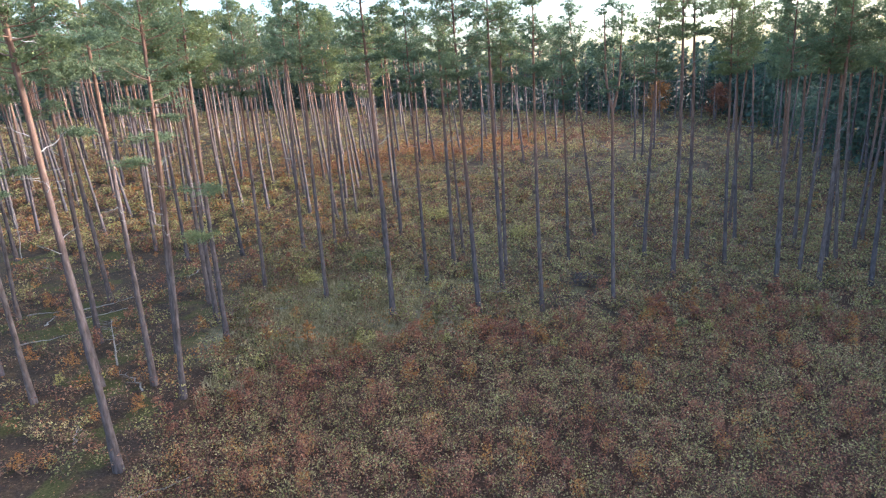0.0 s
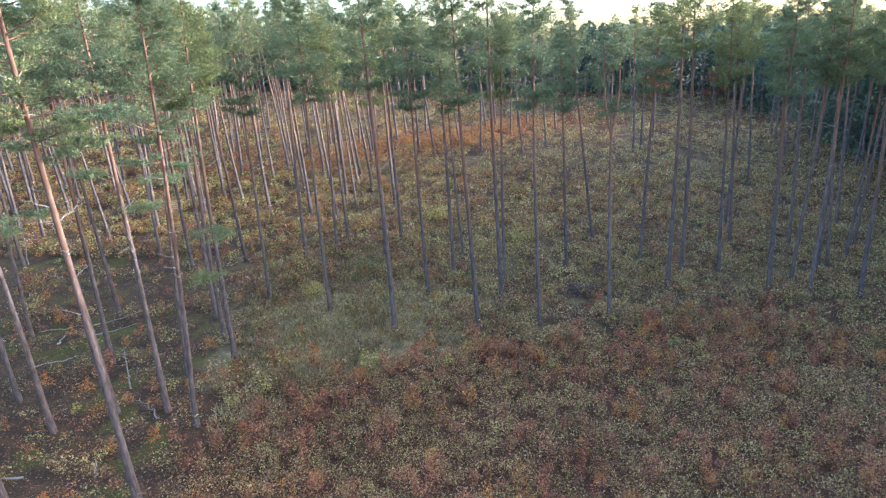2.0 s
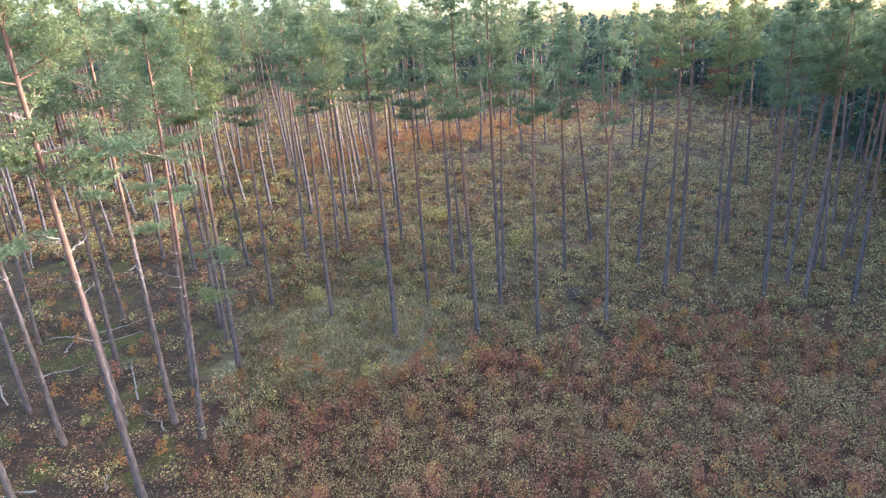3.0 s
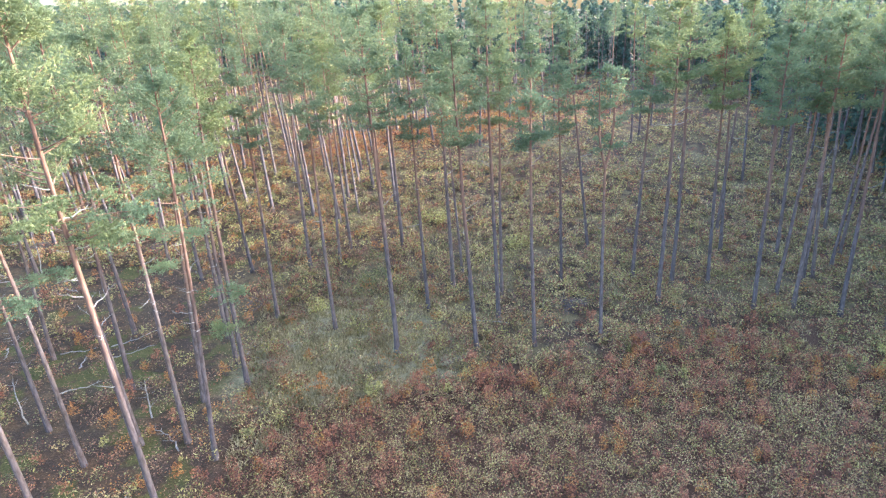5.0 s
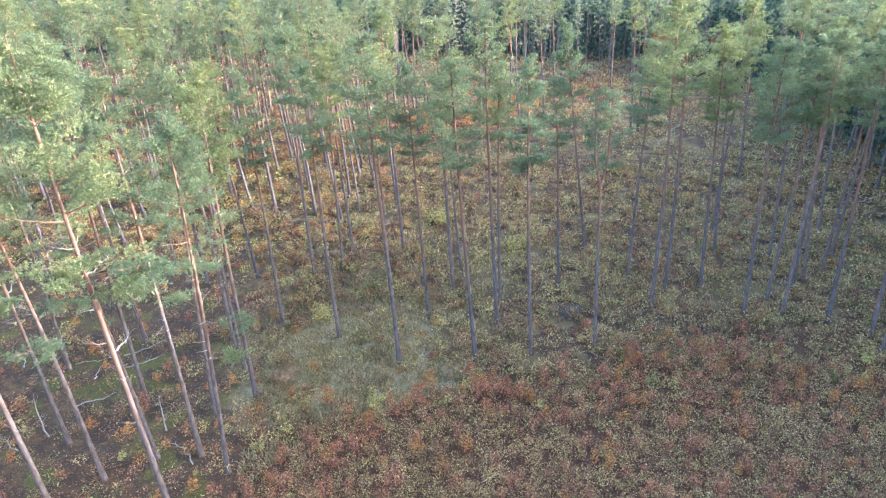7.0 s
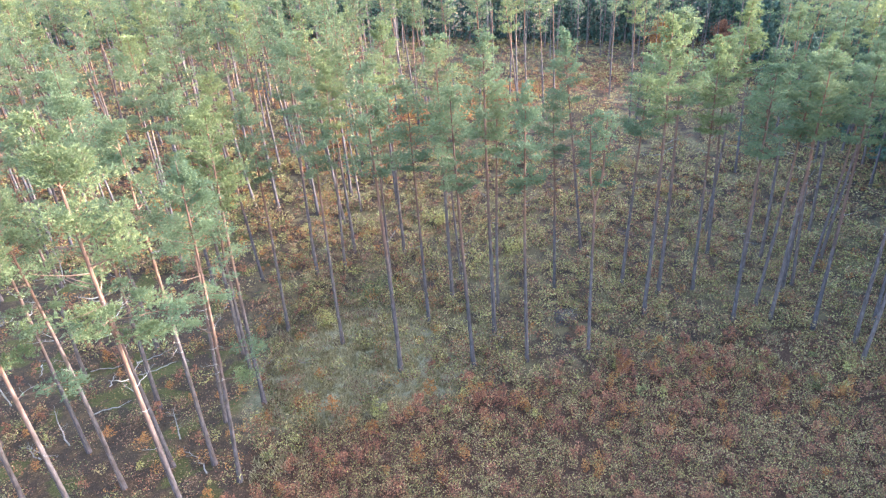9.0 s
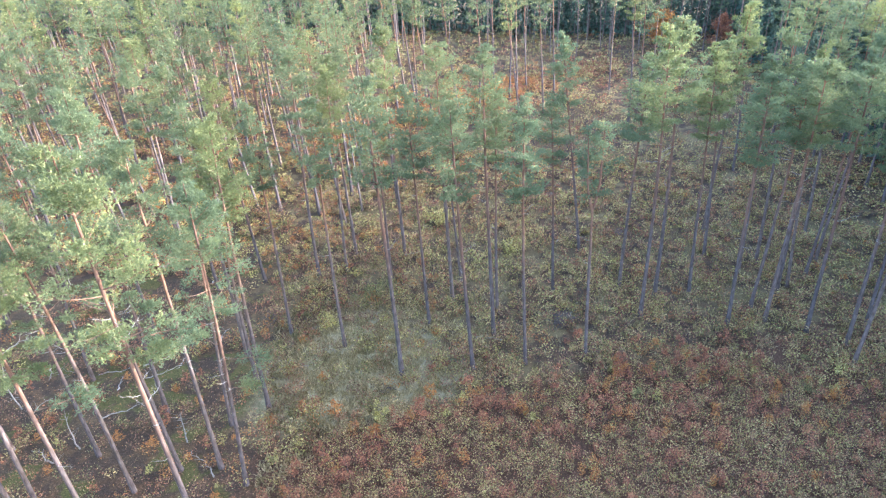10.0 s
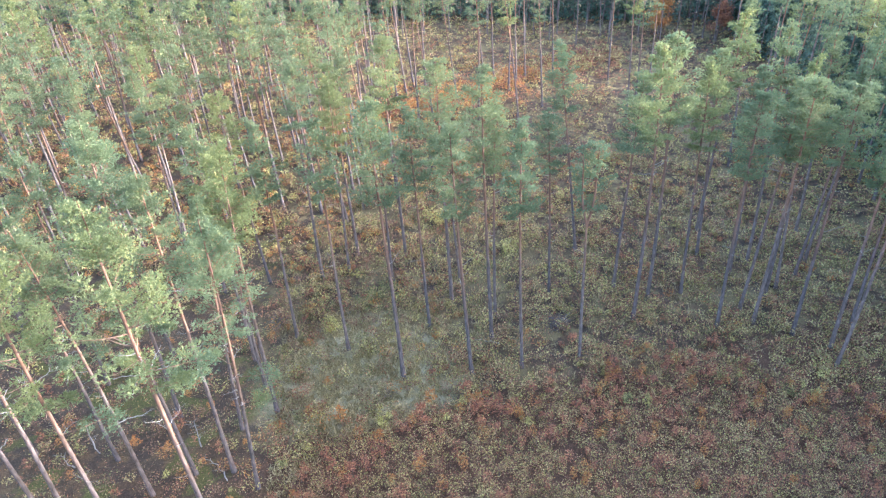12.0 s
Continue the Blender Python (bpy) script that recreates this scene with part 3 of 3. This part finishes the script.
for want, place in ((430, "east"), (390, "ridge")):
    have = 0
    for step in range(9000):
        if place == "ridge":
            x = rng.uniform(-128, 120)
            y = 151 + 26 * rng.random() ** 1.3
        else:
            # mostly unseen wall of spruces, added to keep low sun off the clearing
            y = rng.uniform(-10, 72) if rng.random() < 0.62 else rng.uniform(60, 160)
            x = near_edge(y) + 22 * rng.random() ** 1.6
        # spruces in the sun's lane stay short so that light passes over them
        low = place == "east" and beam(x, y) < 8
        if have < want and all((x - a) ** 2 + (y - b) ** 2 > 2.5 ** 2 for a, b in spruces):
            spruces.append((x, y))
            # eastern sizes set how high its shadow reaches on the pines
            low_tree.append(0.42 if low else ((1.2 if y < 66 else 0.78) if place == "east" else 0.74))
            have += 1
joined("spruce_belt", "dark spruces behind the ridge, plus added ones east of the clearing that shade it", [spruce_arrays(70 + k) for k in range(3)], spruces, [SPRUCE, LIMB, BARKFAR], 17, low_tree)

# ---------------------------------------------------------------- ground
def stretched(lo, hi, centre, n, fine):
    u = np.linspace(-1, 1, n)
    k = np.sinh(u * fine) / math.sinh(fine)
    return np.where(k < 0, centre + k * (centre - lo), centre + k * (hi - centre))


gx, gy = stretched(-2600, 2600, 0, 180, 6.0), stretched(-2600, 2600, 45, 180, 6.0)
GX, GY = np.meshgrid(gx, gy)
gv = np.stack([GX, GY, ground_z(GX, GY)], -1).reshape(-1, 3)
gi = (np.arange(179)[:, None] * 180 + np.arange(179)[None]).reshape(-1)
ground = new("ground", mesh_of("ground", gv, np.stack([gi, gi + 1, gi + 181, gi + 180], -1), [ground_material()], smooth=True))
tagged(ground, "forest floor of soil, leaf litter, moss and dry grass", "ground", kind="structure")


# ---------------------------------------------------------------- undergrowth
def undergrowth(name, label, at, heights, leaves, size, slots, seed, spreadf=0.42, stems=3, mixed=0.2, palette=(0, 2, 3, 3, 5, 5)):
    """Many small plants joined: thin stems and a cloud of leaves for each. slots: the leaf colour of each plant."""
    rng = np.random.default_rng(seed)
    n = len(at)
    z = ground_z(at[:, 0], at[:, 1])
    foot = np.column_stack([at, z])
    k = np.repeat(np.arange(n), leaves)
    size = np.broadcast_to(size, (n,))[k]
    h = heights[k]
    u = rng.random(len(k)) ** 0.7
    r = np.broadcast_to(spreadf, (n,))[k] * h * np.sqrt(rng.random(len(k))) * (0.35 + 1.1 * u * (1.25 - u) * 1.6)
    a = rng.uniform(0, 6.28, len(k))
    pos = foot[k] + np.stack([r * np.cos(a), r * np.sin(a), h * (0.12 + 0.9 * u)], -1)
    v = leaf_verts(pos, size, rng)
    own = slots[k]
    swap = rng.random(len(k)) < np.where(own < 2, 0.12, np.broadcast_to(mixed, (n,))[k])
    own = np.where(swap, np.array(palette)[rng.integers(0, len(palette), len(k))], own)
    ks = np.repeat(np.arange(n), stems)
    b = foot[ks] + np.column_stack([rng.normal(0, 0.05, (len(ks), 2)), np.full(len(ks), -0.03)])
    t = foot[ks] + np.column_stack([rng.normal(0, 0.2, (len(ks), 2)) * heights[ks][:, None], heights[ks] * rng.uniform(0.7, 1.05, len(ks))])
    w = unit(np.cross(t - b, rng.normal(size=t.shape))) * 0.014
    sv = np.stack([b - w, b + w, t], 1).reshape(-1, 3)
    verts = np.concatenate([v, sv])
    slot = np.concatenate([own, np.full(len(ks), 6)])
    ob = new(name, mesh_of(name, verts, np.arange(len(verts)).reshape(-1, 3), LEAVES, slot))
    return tagged(ob, label, "undergrowth", kind="stuff")


def patchy(x, y, f, seed):
    """A slow random field between 0 and 1."""
    return 0.5 + 0.25 * (np.sin(f * x * 1.3 + seed + 1.7 * np.sin(f * y * 0.9 + seed * 2)) + np.sin(f * y * 1.7 + seed * 3 + 1.3 * np.sin(f * x * 0.7)))


def pick(rng, weights):
    """A colour slot for each plant, by rows of weights."""
    c = np.cumsum(weights / weights.sum(1, keepdims=True), 1)
    return (rng.random(len(weights))[:, None] > c).sum(1).clip(0, 5)


rng = np.random.default_rng(21)
# sapling thicket in the foreground, planted in rows
rows_u, rows_v = np.meshgrid(np.arange(-45, 65, 0.62), np.arange(-10, 75, 0.5))
u, v = rows_u.ravel() + rng.normal(0, 0.16, rows_u.size), rows_v.ravel() + rng.normal(0, 0.2, rows_u.size)
turn = radians(-24)
px, py = u * math.cos(turn) - v * math.sin(turn), u * math.sin(turn) + v * math.cos(turn)
keep = (py > -9) & (py < thicket_edge(px) + rng.normal(0, 0.6, len(px))) & (px < np.maximum(0.95 * py + 9, 20)) & (px > -12.3 + 0.2 * np.sin(py * 1.7)) & (rng.random(len(px)) < 0.95)
at = np.column_stack([px, py])[keep]
f1, f2, f3 = patchy(at[:, 0], at[:, 1], 0.45, 1.0), patchy(at[:, 0], at[:, 1], 0.8, 4.0), patchy(at[:, 0], at[:, 1], 0.3, 7.0)
wt = np.stack([0.1 + 0.42 * f1 ** 2, 0.03 + 0.14 * f2 ** 4, 0.09 + 0.22 * f3 ** 2, 0.36 + 0.25 * f2, 0.16 + 0.2 * (1 - f3), 0.5 + 0.2 * f3], 1)
tint_slot = pick(rng, wt)
clump = (np.floor(at[:, 0] / 1.0 + 0.3 * np.sin(at[:, 1])) * 73 + np.floor(at[:, 1] / 1.2 + 0.3 * np.sin(at[:, 0])) * 151).astype(int) % len(at)
tint_slot = np.where((rng.random(len(at)) < 0.55) & (tint_slot[clump] < 2), tint_slot[clump], tint_slot)
plume = tint_slot < 2
tall = rng.uniform(0.5, 1.05, len(at)) * np.where(plume, 1.55, 1.0)
undergrowth("sapling_thicket", "dense knee-high thicket of russet and yellowing saplings", at, tall, (np.interp(at[:, 1], [13, 16, 24, 36], [60, 175, 150, 120]) * np.where(plume, 1.1, 1.0)).astype(int),
            np.interp(at[:, 1], [13, 16, 24, 36], [0.1, 0.06, 0.07, 0.084]) * np.where(plume, 1.1, 1.0), tint_slot, 3, np.where(plume, 0.27, 0.62), 3, 0.7, (0, 3, 3, 2, 5, 5, 5, 5, 0, 4, 2))

# low shrubs between and behind the pines
n = 15500
py = 18 + 62 * rng.random(n)
px = rng.uniform(-1, 1, n) * (0.9 * py + 8)
f1, f2 = patchy(px, py, 0.16, 2.0), patchy(px, py, 0.5, 5.0)
glade = np.exp(-(((px + 8.5) / 6) ** 2 + ((py - 34) / 8) ** 2))
bare = 1 / (1 + np.exp((px + 12.5 + 0.3 * (py - 26)) / 1.2)) * (py < 48)
keep = (py > thicket_edge(px) + 0.3) & (rng.random(n) < (0.35 + 0.65 * f2) * (1 - 0.75 * glade) * (1 - 0.8 * bare))
px, py, f1, f2 = px[keep], py[keep], f1[keep], f2[keep]
red = 1 / (1 + np.exp((px + 6) / 5))
fern = (px < -14) * (py > 52)
wt = np.stack([0.14 + 0.3 * red * f1, 0.03 + 0.3 * red * (1 - f1) + 0.1 * (py > 68) + 0.3 * fern, (0.45 + 0.6 * f1) * (1 - red * 0.7) + 0.4 * fern, 0.45 * (1 - 0.5 * red), 0.38 + 0.3 * f2 + 0.2 * red, 0.65 + 0.4 * (1 - f1)], 1)
undergrowth("shrub_layer", "patchy olive and yellow shrubs between the pine trunks", np.column_stack([px, py]), rng.uniform(0.45, 1.15, len(px)), np.interp(py, [20, 45, 80], [95, 78, 50]).astype(int), np.interp(py, [20, 45, 80], [0.085, 0.12, 0.19]), pick(rng, wt), 4, 0.75, 2, 0.6 - 0.35 * red, (0, 0, 2, 3, 3, 5, 5, 5, 4))

# the hillside further up
n = 9500
py = 78 + 76 * rng.random(n) ** 1.1
px = rng.uniform(-1, 1, n) * (0.9 * py)
keep = rng.random(n) < 0.75
px, py = px[keep], py[keep]
sx = rng.uniform(-22, 33, 800)
px, py = np.append(px, sx), np.append(py, 101 + 0.8 * sx + rng.normal(0, 4.0, 800))
f1 = patchy(px, py, 0.09, 3.0)
strip = np.exp(-((py - 101 - 0.8 * px) / 9) ** 2) * (px < 34) * (px > -45)
west = 1 / (1 + np.exp((px + 12) / 3)) * (py < 112)
wt = np.stack([0.2 + 2.2 * strip, 0.06 + 4.0 * strip * (px < 14) + 0.7 * west, (0.35 + 0.4 * f1) * (1 - 0.5 * np.minimum(strip, 1)) + 1.2 * strip * (px > 12) + 0.7 * west, 0.25 + 0 * f1, 0.7 + 0.2 * f1, 0.4 + 0 * f1], 1)
undergrowth("hillside_shrubs", "autumn shrubs and bracken on the rising hillside", np.column_stack([px, py]), rng.uniform(0.6, 1.5, len(px)), np.interp(py, [78, 110, 155], [46, 38, 30]).astype(int), np.interp(py, [78, 110, 155], [0.17, 0.21, 0.27]), pick(rng, wt), 5, 0.9, 1, 0.5)

# fallen leaves
n = 60000
px, py = rng.uniform(-36, 44, n), 14 + 46 * rng.random(n) ** 1.2
keep = (np.abs(px) < 0.95 * py + 8) & ((px < -10) | (py < thicket_edge(px) + 1) | (rng.random(n) < 0.35))
px, py = px[keep], py[keep]
lv = leaf_verts(np.column_stack([px, py, ground_z(px, py) + rng.uniform(0.01, 0.05, len(px))]), 0.07 * np.ones(len(px)), rng, 4.0)
slot = np.array([0, 1, 5, 5, 5, 3, 5, 0])[rng.integers(0, 8, len(px))]
tagged(new("leaf_litter", mesh_of("leaf_litter", lv, np.arange(len(lv)).reshape(-1, 3), LEAVES, slot)), "fallen brown and pale leaves scattered on the soil", "leaf litter", kind="stuff")

# dry grass of the glade
n = 3200
gxp, gyp = rng.normal(-8.5, 5.0, n), rng.normal(33.5, 6.5, n)
extra = rng.random(n) < 0.5
gxp, gyp = np.where(extra, rng.uniform(-18, 45, n), gxp), np.where(extra, rng.uniform(34, 70, n), gyp)
gxp, gyp = np.repeat(gxp, 22) + rng.normal(0, 0.22, n * 22), np.repeat(gyp, 22) + rng.normal(0, 0.22, n * 22)
keep = (gyp > thicket_edge(gxp) - 0.5) & (gxp > -14 - 0.2 * (gyp - 30))
gxp, gyp = gxp[keep], gyp[keep]
root = np.column_stack([gxp, gyp, ground_z(gxp, gyp)])
way = rng.normal(size=root.shape) * 0.55 + np.array([0, 0, 1.0])
gv = needle_verts(root, way, 0.36, 0.065, rng)
tagged(new("grass", mesh_of("grass", gv, np.arange(len(gv)).reshape(-1, 3), [GRASS])), "tufted dry grass of the glade, straw and green", "grass", kind="stuff")


# ---------------------------------------------------------------- single plants and dead wood
def sapling_meshes(seed, mat, height, leaves, size):
    rng = np.random.default_rng(seed)
    t, twigs = Tubes(), Tubes()
    q = np.linspace(0, 1, 6)
    line = np.stack([np.cumsum(rng.normal(0, 0.02, 6)) * height, np.cumsum(rng.normal(0, 0.02, 6)) * height, q * height * 0.95], -1)
    t.add(line, 0.014 * (1 - 0.8 * q) + 0.002, 4)
    at = []
    for k in range(14):
        g = rng.uniform(0.2, 0.95)
        a = np.array([np.interp(g, q, line[:, i]) for i in range(3)])
        az, r = rng.uniform(0, 6.28), height * 0.36 * (1.1 - g) + 0.1
        end = a + np.array([math.cos(az) * r, math.sin(az) * r, r * 0.55])
        twigs.add(np.stack([a, (a + end) / 2, end]), [0.006, 0.004, 0.002], 3)
        n = leaves // 14
        at.append(a + (end - a) * rng.uniform(0.3, 1.05, (n, 1)) + rng.normal(0, 0.07, (n, 3)))
    v, f, slot = crown_arrays(twigs, leaf_verts(np.concatenate(at), size * np.ones(14 * (leaves // 14)), rng))
    return t.mesh("stem", STEM), mesh_of("foliage", v, f, [mat, STEM], slot)


def put_plant(name, meshes, x, y, scale, turn, label, category, group):
    foot = new(name)
    foot.empty_display_size = 0.2
    foot.matrix_world = Matrix.Translation((x, y, float(ground_z(x, y)) - 0.02)) @ Matrix.Rotation(turn, 4, "Z") @ Matrix.Scale(scale, 4)
    child("stem", meshes[0], foot)
    child("foliage", meshes[1], foot)
    return tagged(foot, label, category, group)


KINDS = [(sapling_meshes(300, RUSSET, 1.3, 210, 0.1), "young beech with russet autumn leaves on the forest floor"),
         (sapling_meshes(301, ORANGE, 1.2, 210, 0.1), "young beech with bright orange autumn leaves"),
         (sapling_meshes(302, YELLOW, 1.1, 180, 0.09), "young birch with thin yellow autumn leaves"),
         (sapling_meshes(303, RUSSET, 1.6, 240, 0.1), "slender young beech with dark russet leaves"),
         (sapling_meshes(304, ORANGE, 0.9, 160, 0.1), "low beech seedling with orange leaves"),
         (sapling_meshes(305, OLIVE, 1.2, 220, 0.1), "young oak with dull green leaves")]
rng = np.random.default_rng(41)
planted = []
while len(planted) < 175:
    if len(planted) < 105:          # under the western pines
        x, y = rng.uniform(-34, -10.5), rng.uniform(17, 52)
        pick_k = int(rng.choice(6, p=[0.25, 0.35, 0.1, 0.12, 0.13, 0.05]))
    else:                           # the rim of the glade and of the thicket
        x = rng.uniform(-10.5, 32)
        y = float(thicket_edge(x)) + rng.normal(-0.8, 1.8)
        pick_k = int(rng.choice(6, p=[0.42, 0.16, 0.16, 0.18, 0.03, 0.05]))
    if y > 16 and all((x - a) ** 2 + (y - b) ** 2 > 0.8 for a, b in planted):
        planted.append((x, y))
        meshes, label = KINDS[pick_k]
        put_plant("sapling", meshes, x, y, rng.uniform(0.7, 1.25) * (0.7 if x < -10.5 else 1.0), rng.uniform(0, 6.28), label, "sapling", "autumn saplings")


def shrub_meshes(seed, mat, radius, height, leaves, size):
    rng = np.random.default_rng(seed)
    t, twigs, at = Tubes(), Tubes(), []
    for k in range(22):
        az, r = rng.uniform(0, 6.28), radius * math.sqrt(rng.random())
        end = np.array([math.cos(az) * r, math.sin(az) * r, height * (1 - 0.45 * (r / radius) ** 2) * rng.uniform(0.8, 1.1)])
        start = end * np.array([0.25, 0.25, 0])
        (twigs if k else t).add(np.stack([start, (start + end) / 2 + rng.normal(0, 0.06, 3), end]), [0.016, 0.01, 0.003], 4)
        n = leaves // 22
        g = rng.uniform(0.35, 1.05, (n, 1))
        at.append(start + (end - start) * g + rng.normal(0, 0.2, (n, 3)) * np.array([1, 1, 0.7]))
    at = np.concatenate(at)
    at[:, 2] = np.maximum(at[:, 2], 0.05)
    v, f, slot = crown_arrays(twigs, leaf_verts(at, size * np.ones(len(at)), rng))
    return t.mesh("stem", STEM), mesh_of("foliage", v, f, [mat, STEM], slot)


BUSH_Y, BUSH_O = shrub_meshes(320, YELLOW, 1.5, 1.3, 900, 0.12), shrub_meshes(321, OLIVE, 1.9, 1.2, 1100, 0.12)
for x, y, k, sc, yellow in ((-11.8, 40.5, 0.3, 0.8, 1), (-8.6, 44.4, 1.1, 1.0, 0), (-7.0, 46.0, 2.0, 0.9, 0), (-3.3, 60.4, 0.8, 1.3, 1), (5.1, 54.5, 2.6, 1.1, 1),
                            (14.6, 35.2, 1.9, 0.55, 0), (20.3, 35.2, 0.2, 0.6, 0), (11.4, 35.7, 2.2, 0.5, 1), (25.5, 34.0, 4.0, 0.6, 0)):
    put_plant("shrub", BUSH_Y if yellow else BUSH_O, x, y, sc, k,
              "rounded shrub with yellow autumn leaves" if yellow else "spreading shrub with olive-green leaves", "shrub", "larger shrubs")


def brush_mesh(seed, radius, count):
    rng = np.random.default_rng(seed)
    t = Tubes()
    for k in range(count):
        c = rng.normal(0, radius * 0.4, 3) * np.array([1, 1, 0])
        az, ln = rng.uniform(0, 6.28), radius * rng.uniform(0.6, 1.4)
        d = np.array([math.cos(az), math.sin(az), rng.normal(0.12, 0.2)]) * ln * 0.5
        z = radius * 0.42 * math.exp(-(np.hypot(c[0], c[1]) / (radius * 0.6)) ** 2) * rng.random() + 0.06 + abs(d[2])
        c = c + np.array([0, 0, z])
        t.add(np.stack([c - d, c + rng.normal(0, 0.05, 3), c + d]), [0.022, 0.016, 0.006], 3)
    return t.mesh("brushwood", GREYWOOD)


GREYWOOD = twig_material("grey_twigs", (0.06, 0.047, 0.042), (0.2, 0.165, 0.15))
for x, y, r, n in ((8.2, 42.0, 1.3, 150), (10.2, 37.6, 0.8, 60), (-5.9, 32.6, 0.7, 22), (17.2, 58.6, 1.4, 70), (-16.5, 41.5, 1.0, 60), (-30.0, 52.2, 1.1, 60), (-41.0, 52.0, 1.6, 90)):
    ob = new("brushwood", brush_mesh(int(abs(x * 10)), r, n))
    ob.location = (x, y, float(ground_z(x, y)) - 0.03)
    tagged(ob, "heap of dry grey twigs and branches on the ground", "brushwood", "heaps of brushwood")


def stick_mesh(seed, length):
    rng = np.random.default_rng(seed)
    t = Tubes()
    q = np.linspace(-0.5, 0.5, 9)
    line = np.stack([q * length, np.cumsum(rng.normal(0, 0.04, 9)) * length, 0.05 + 0.03 * rng.random(9)], -1)
    t.add(line, 0.04 * (0.6 - q) + 0.006, 5)
    for k in (3, 5, 6, 7):
        w = np.array([0.6, rng.choice([-1, 1]) * 0.7, 0.25]) * rng.uniform(0.2, 0.5)
        t.add(np.stack([line[k], line[k] + w * 0.55, line[k] + w]), [0.014, 0.01, 0.004], 3)
    return t.mesh("fallen_branch", DEADWOOD)


STICKS = [stick_mesh(400 + k, ln) for k, ln in enumerate((1.6, 2.4, 3.1))]
rng = np.random.default_rng(43)
for k in range(26):
    x, y = (rng.uniform(-33, -11.5), rng.uniform(17, 48)) if k < 20 else (rng.uniform(-9, 12), rng.uniform(36, 60))
    ob = new("fallen_branch", STICKS[k % 3])
    ob.matrix_world = Matrix.Translation((x, y, float(ground_z(x, y)) + 0.02)) @ Matrix.Rotation(rng.uniform(0, 6.28), 4, "Z")
    tagged(ob, "bare grey branch lying on the forest floor", "branch", "fallen branches")


def snag_mesh(seed, height):
    rng = np.random.default_rng(seed)
    t = Tubes()
    q = np.linspace(0, 1, 9)
    line = np.stack([0.25 * q ** 2 * height * 0.3 + np.cumsum(rng.normal(0, 0.012, 9)) * height, np.cumsum(rng.normal(0, 0.012, 9)) * height, q * height - 0.15], -1)
    t.add(line, 0.045 * (1 - 0.8 * q) + 0.006, 6)
    for k in range(14):
        g = rng.uniform(0.25, 0.98)
        a = np.array([np.interp(g, q, line[:, i]) for i in range(3)])
        az = rng.uniform(0, 6.28)
        e = a + np.array([math.cos(az), math.sin(az), 0.35]) * rng.uniform(0.25, 0.7)
        t.add(np.stack([a, (a + e) / 2 + (0, 0, -0.03), e]), [0.012, 0.008, 0.003], 3)
    return t.mesh("dead_sapling", DEADWOOD)


for k, (x, y, h) in enumerate(((-37.5, 46.4, 5.5), (-27.9, 30.6, 4.0), (-25.0, 26.4, 3.0), (-18.4, 27.2, 2.6), (-31.0, 30.0, 4.5))):
    ob = new("dead_sapling", snag_mesh(430 + k, h))
    ob.location = (x, y, float(ground_z(x, y)))
    tagged(ob, "thin bare grey dead sapling still standing", "dead tree", "dead saplings")


def beech_meshes(seed, height, spread, mat):
    """A broadleaved tree in autumn colour."""
    rng = np.random.default_rng(seed)
    trunk, wood, at = Tubes(), Tubes(), []
    q = np.linspace(0, 1, 8)
    line = np.stack([np.cumsum(rng.normal(0, 0.01, 8)) * height, np.cumsum(rng.normal(0, 0.01, 8)) * height, q * height * 0.9], -1)
    trunk.add(line, 0.17 * (1 - 0.85 * q) + 0.01, 7)
    for k in range(34):
        g = rng.uniform(0.22, 0.98)
        a = np.array([np.interp(g, q, line[:, i]) for i in range(3)])
        az, r = k * 2.4, spread * math.sin(math.pi * (0.18 + 0.78 * g)) * rng.uniform(0.7, 1.1)
        e = a + np.array([math.cos(az) * r, math.sin(az) * r, 0.5 * r])
        wood.add(np.stack([a, (a + e) / 2 + (0, 0, -0.08), e]), [0.05, 0.03, 0.008], 4)
        at.append(a + (e - a) * rng.uniform(0.35, 1.1, (110, 1)) + rng.normal(0, 0.4, (110, 3)))
    v, f, slot = crown_arrays(wood, leaf_verts(np.concatenate(at), 0.26 * np.ones(34 * 110), rng))
    return trunk.mesh("trunk", BARKFAR), mesh_of("crown", v, f, [mat, LIMB], slot)


for x, y, h, sp, mat, word in ((44.0, 139.0, 9.5, 3.0, ORANGE, "bright orange"), (56.0, 136.0, 9.0, 2.6, RUSSET, "russet")):
    meshes = beech_meshes(int(x), h, sp, mat)
    foot = new("beech_tree")
    foot.location = (x, y, float(ground_z(x, y)) - 0.1)
    child("trunk", meshes[0], foot)
    child("crown", meshes[1], foot)
    tagged(foot, "beech with a " + word + " autumn crown by the wood", "tree", "beeches")
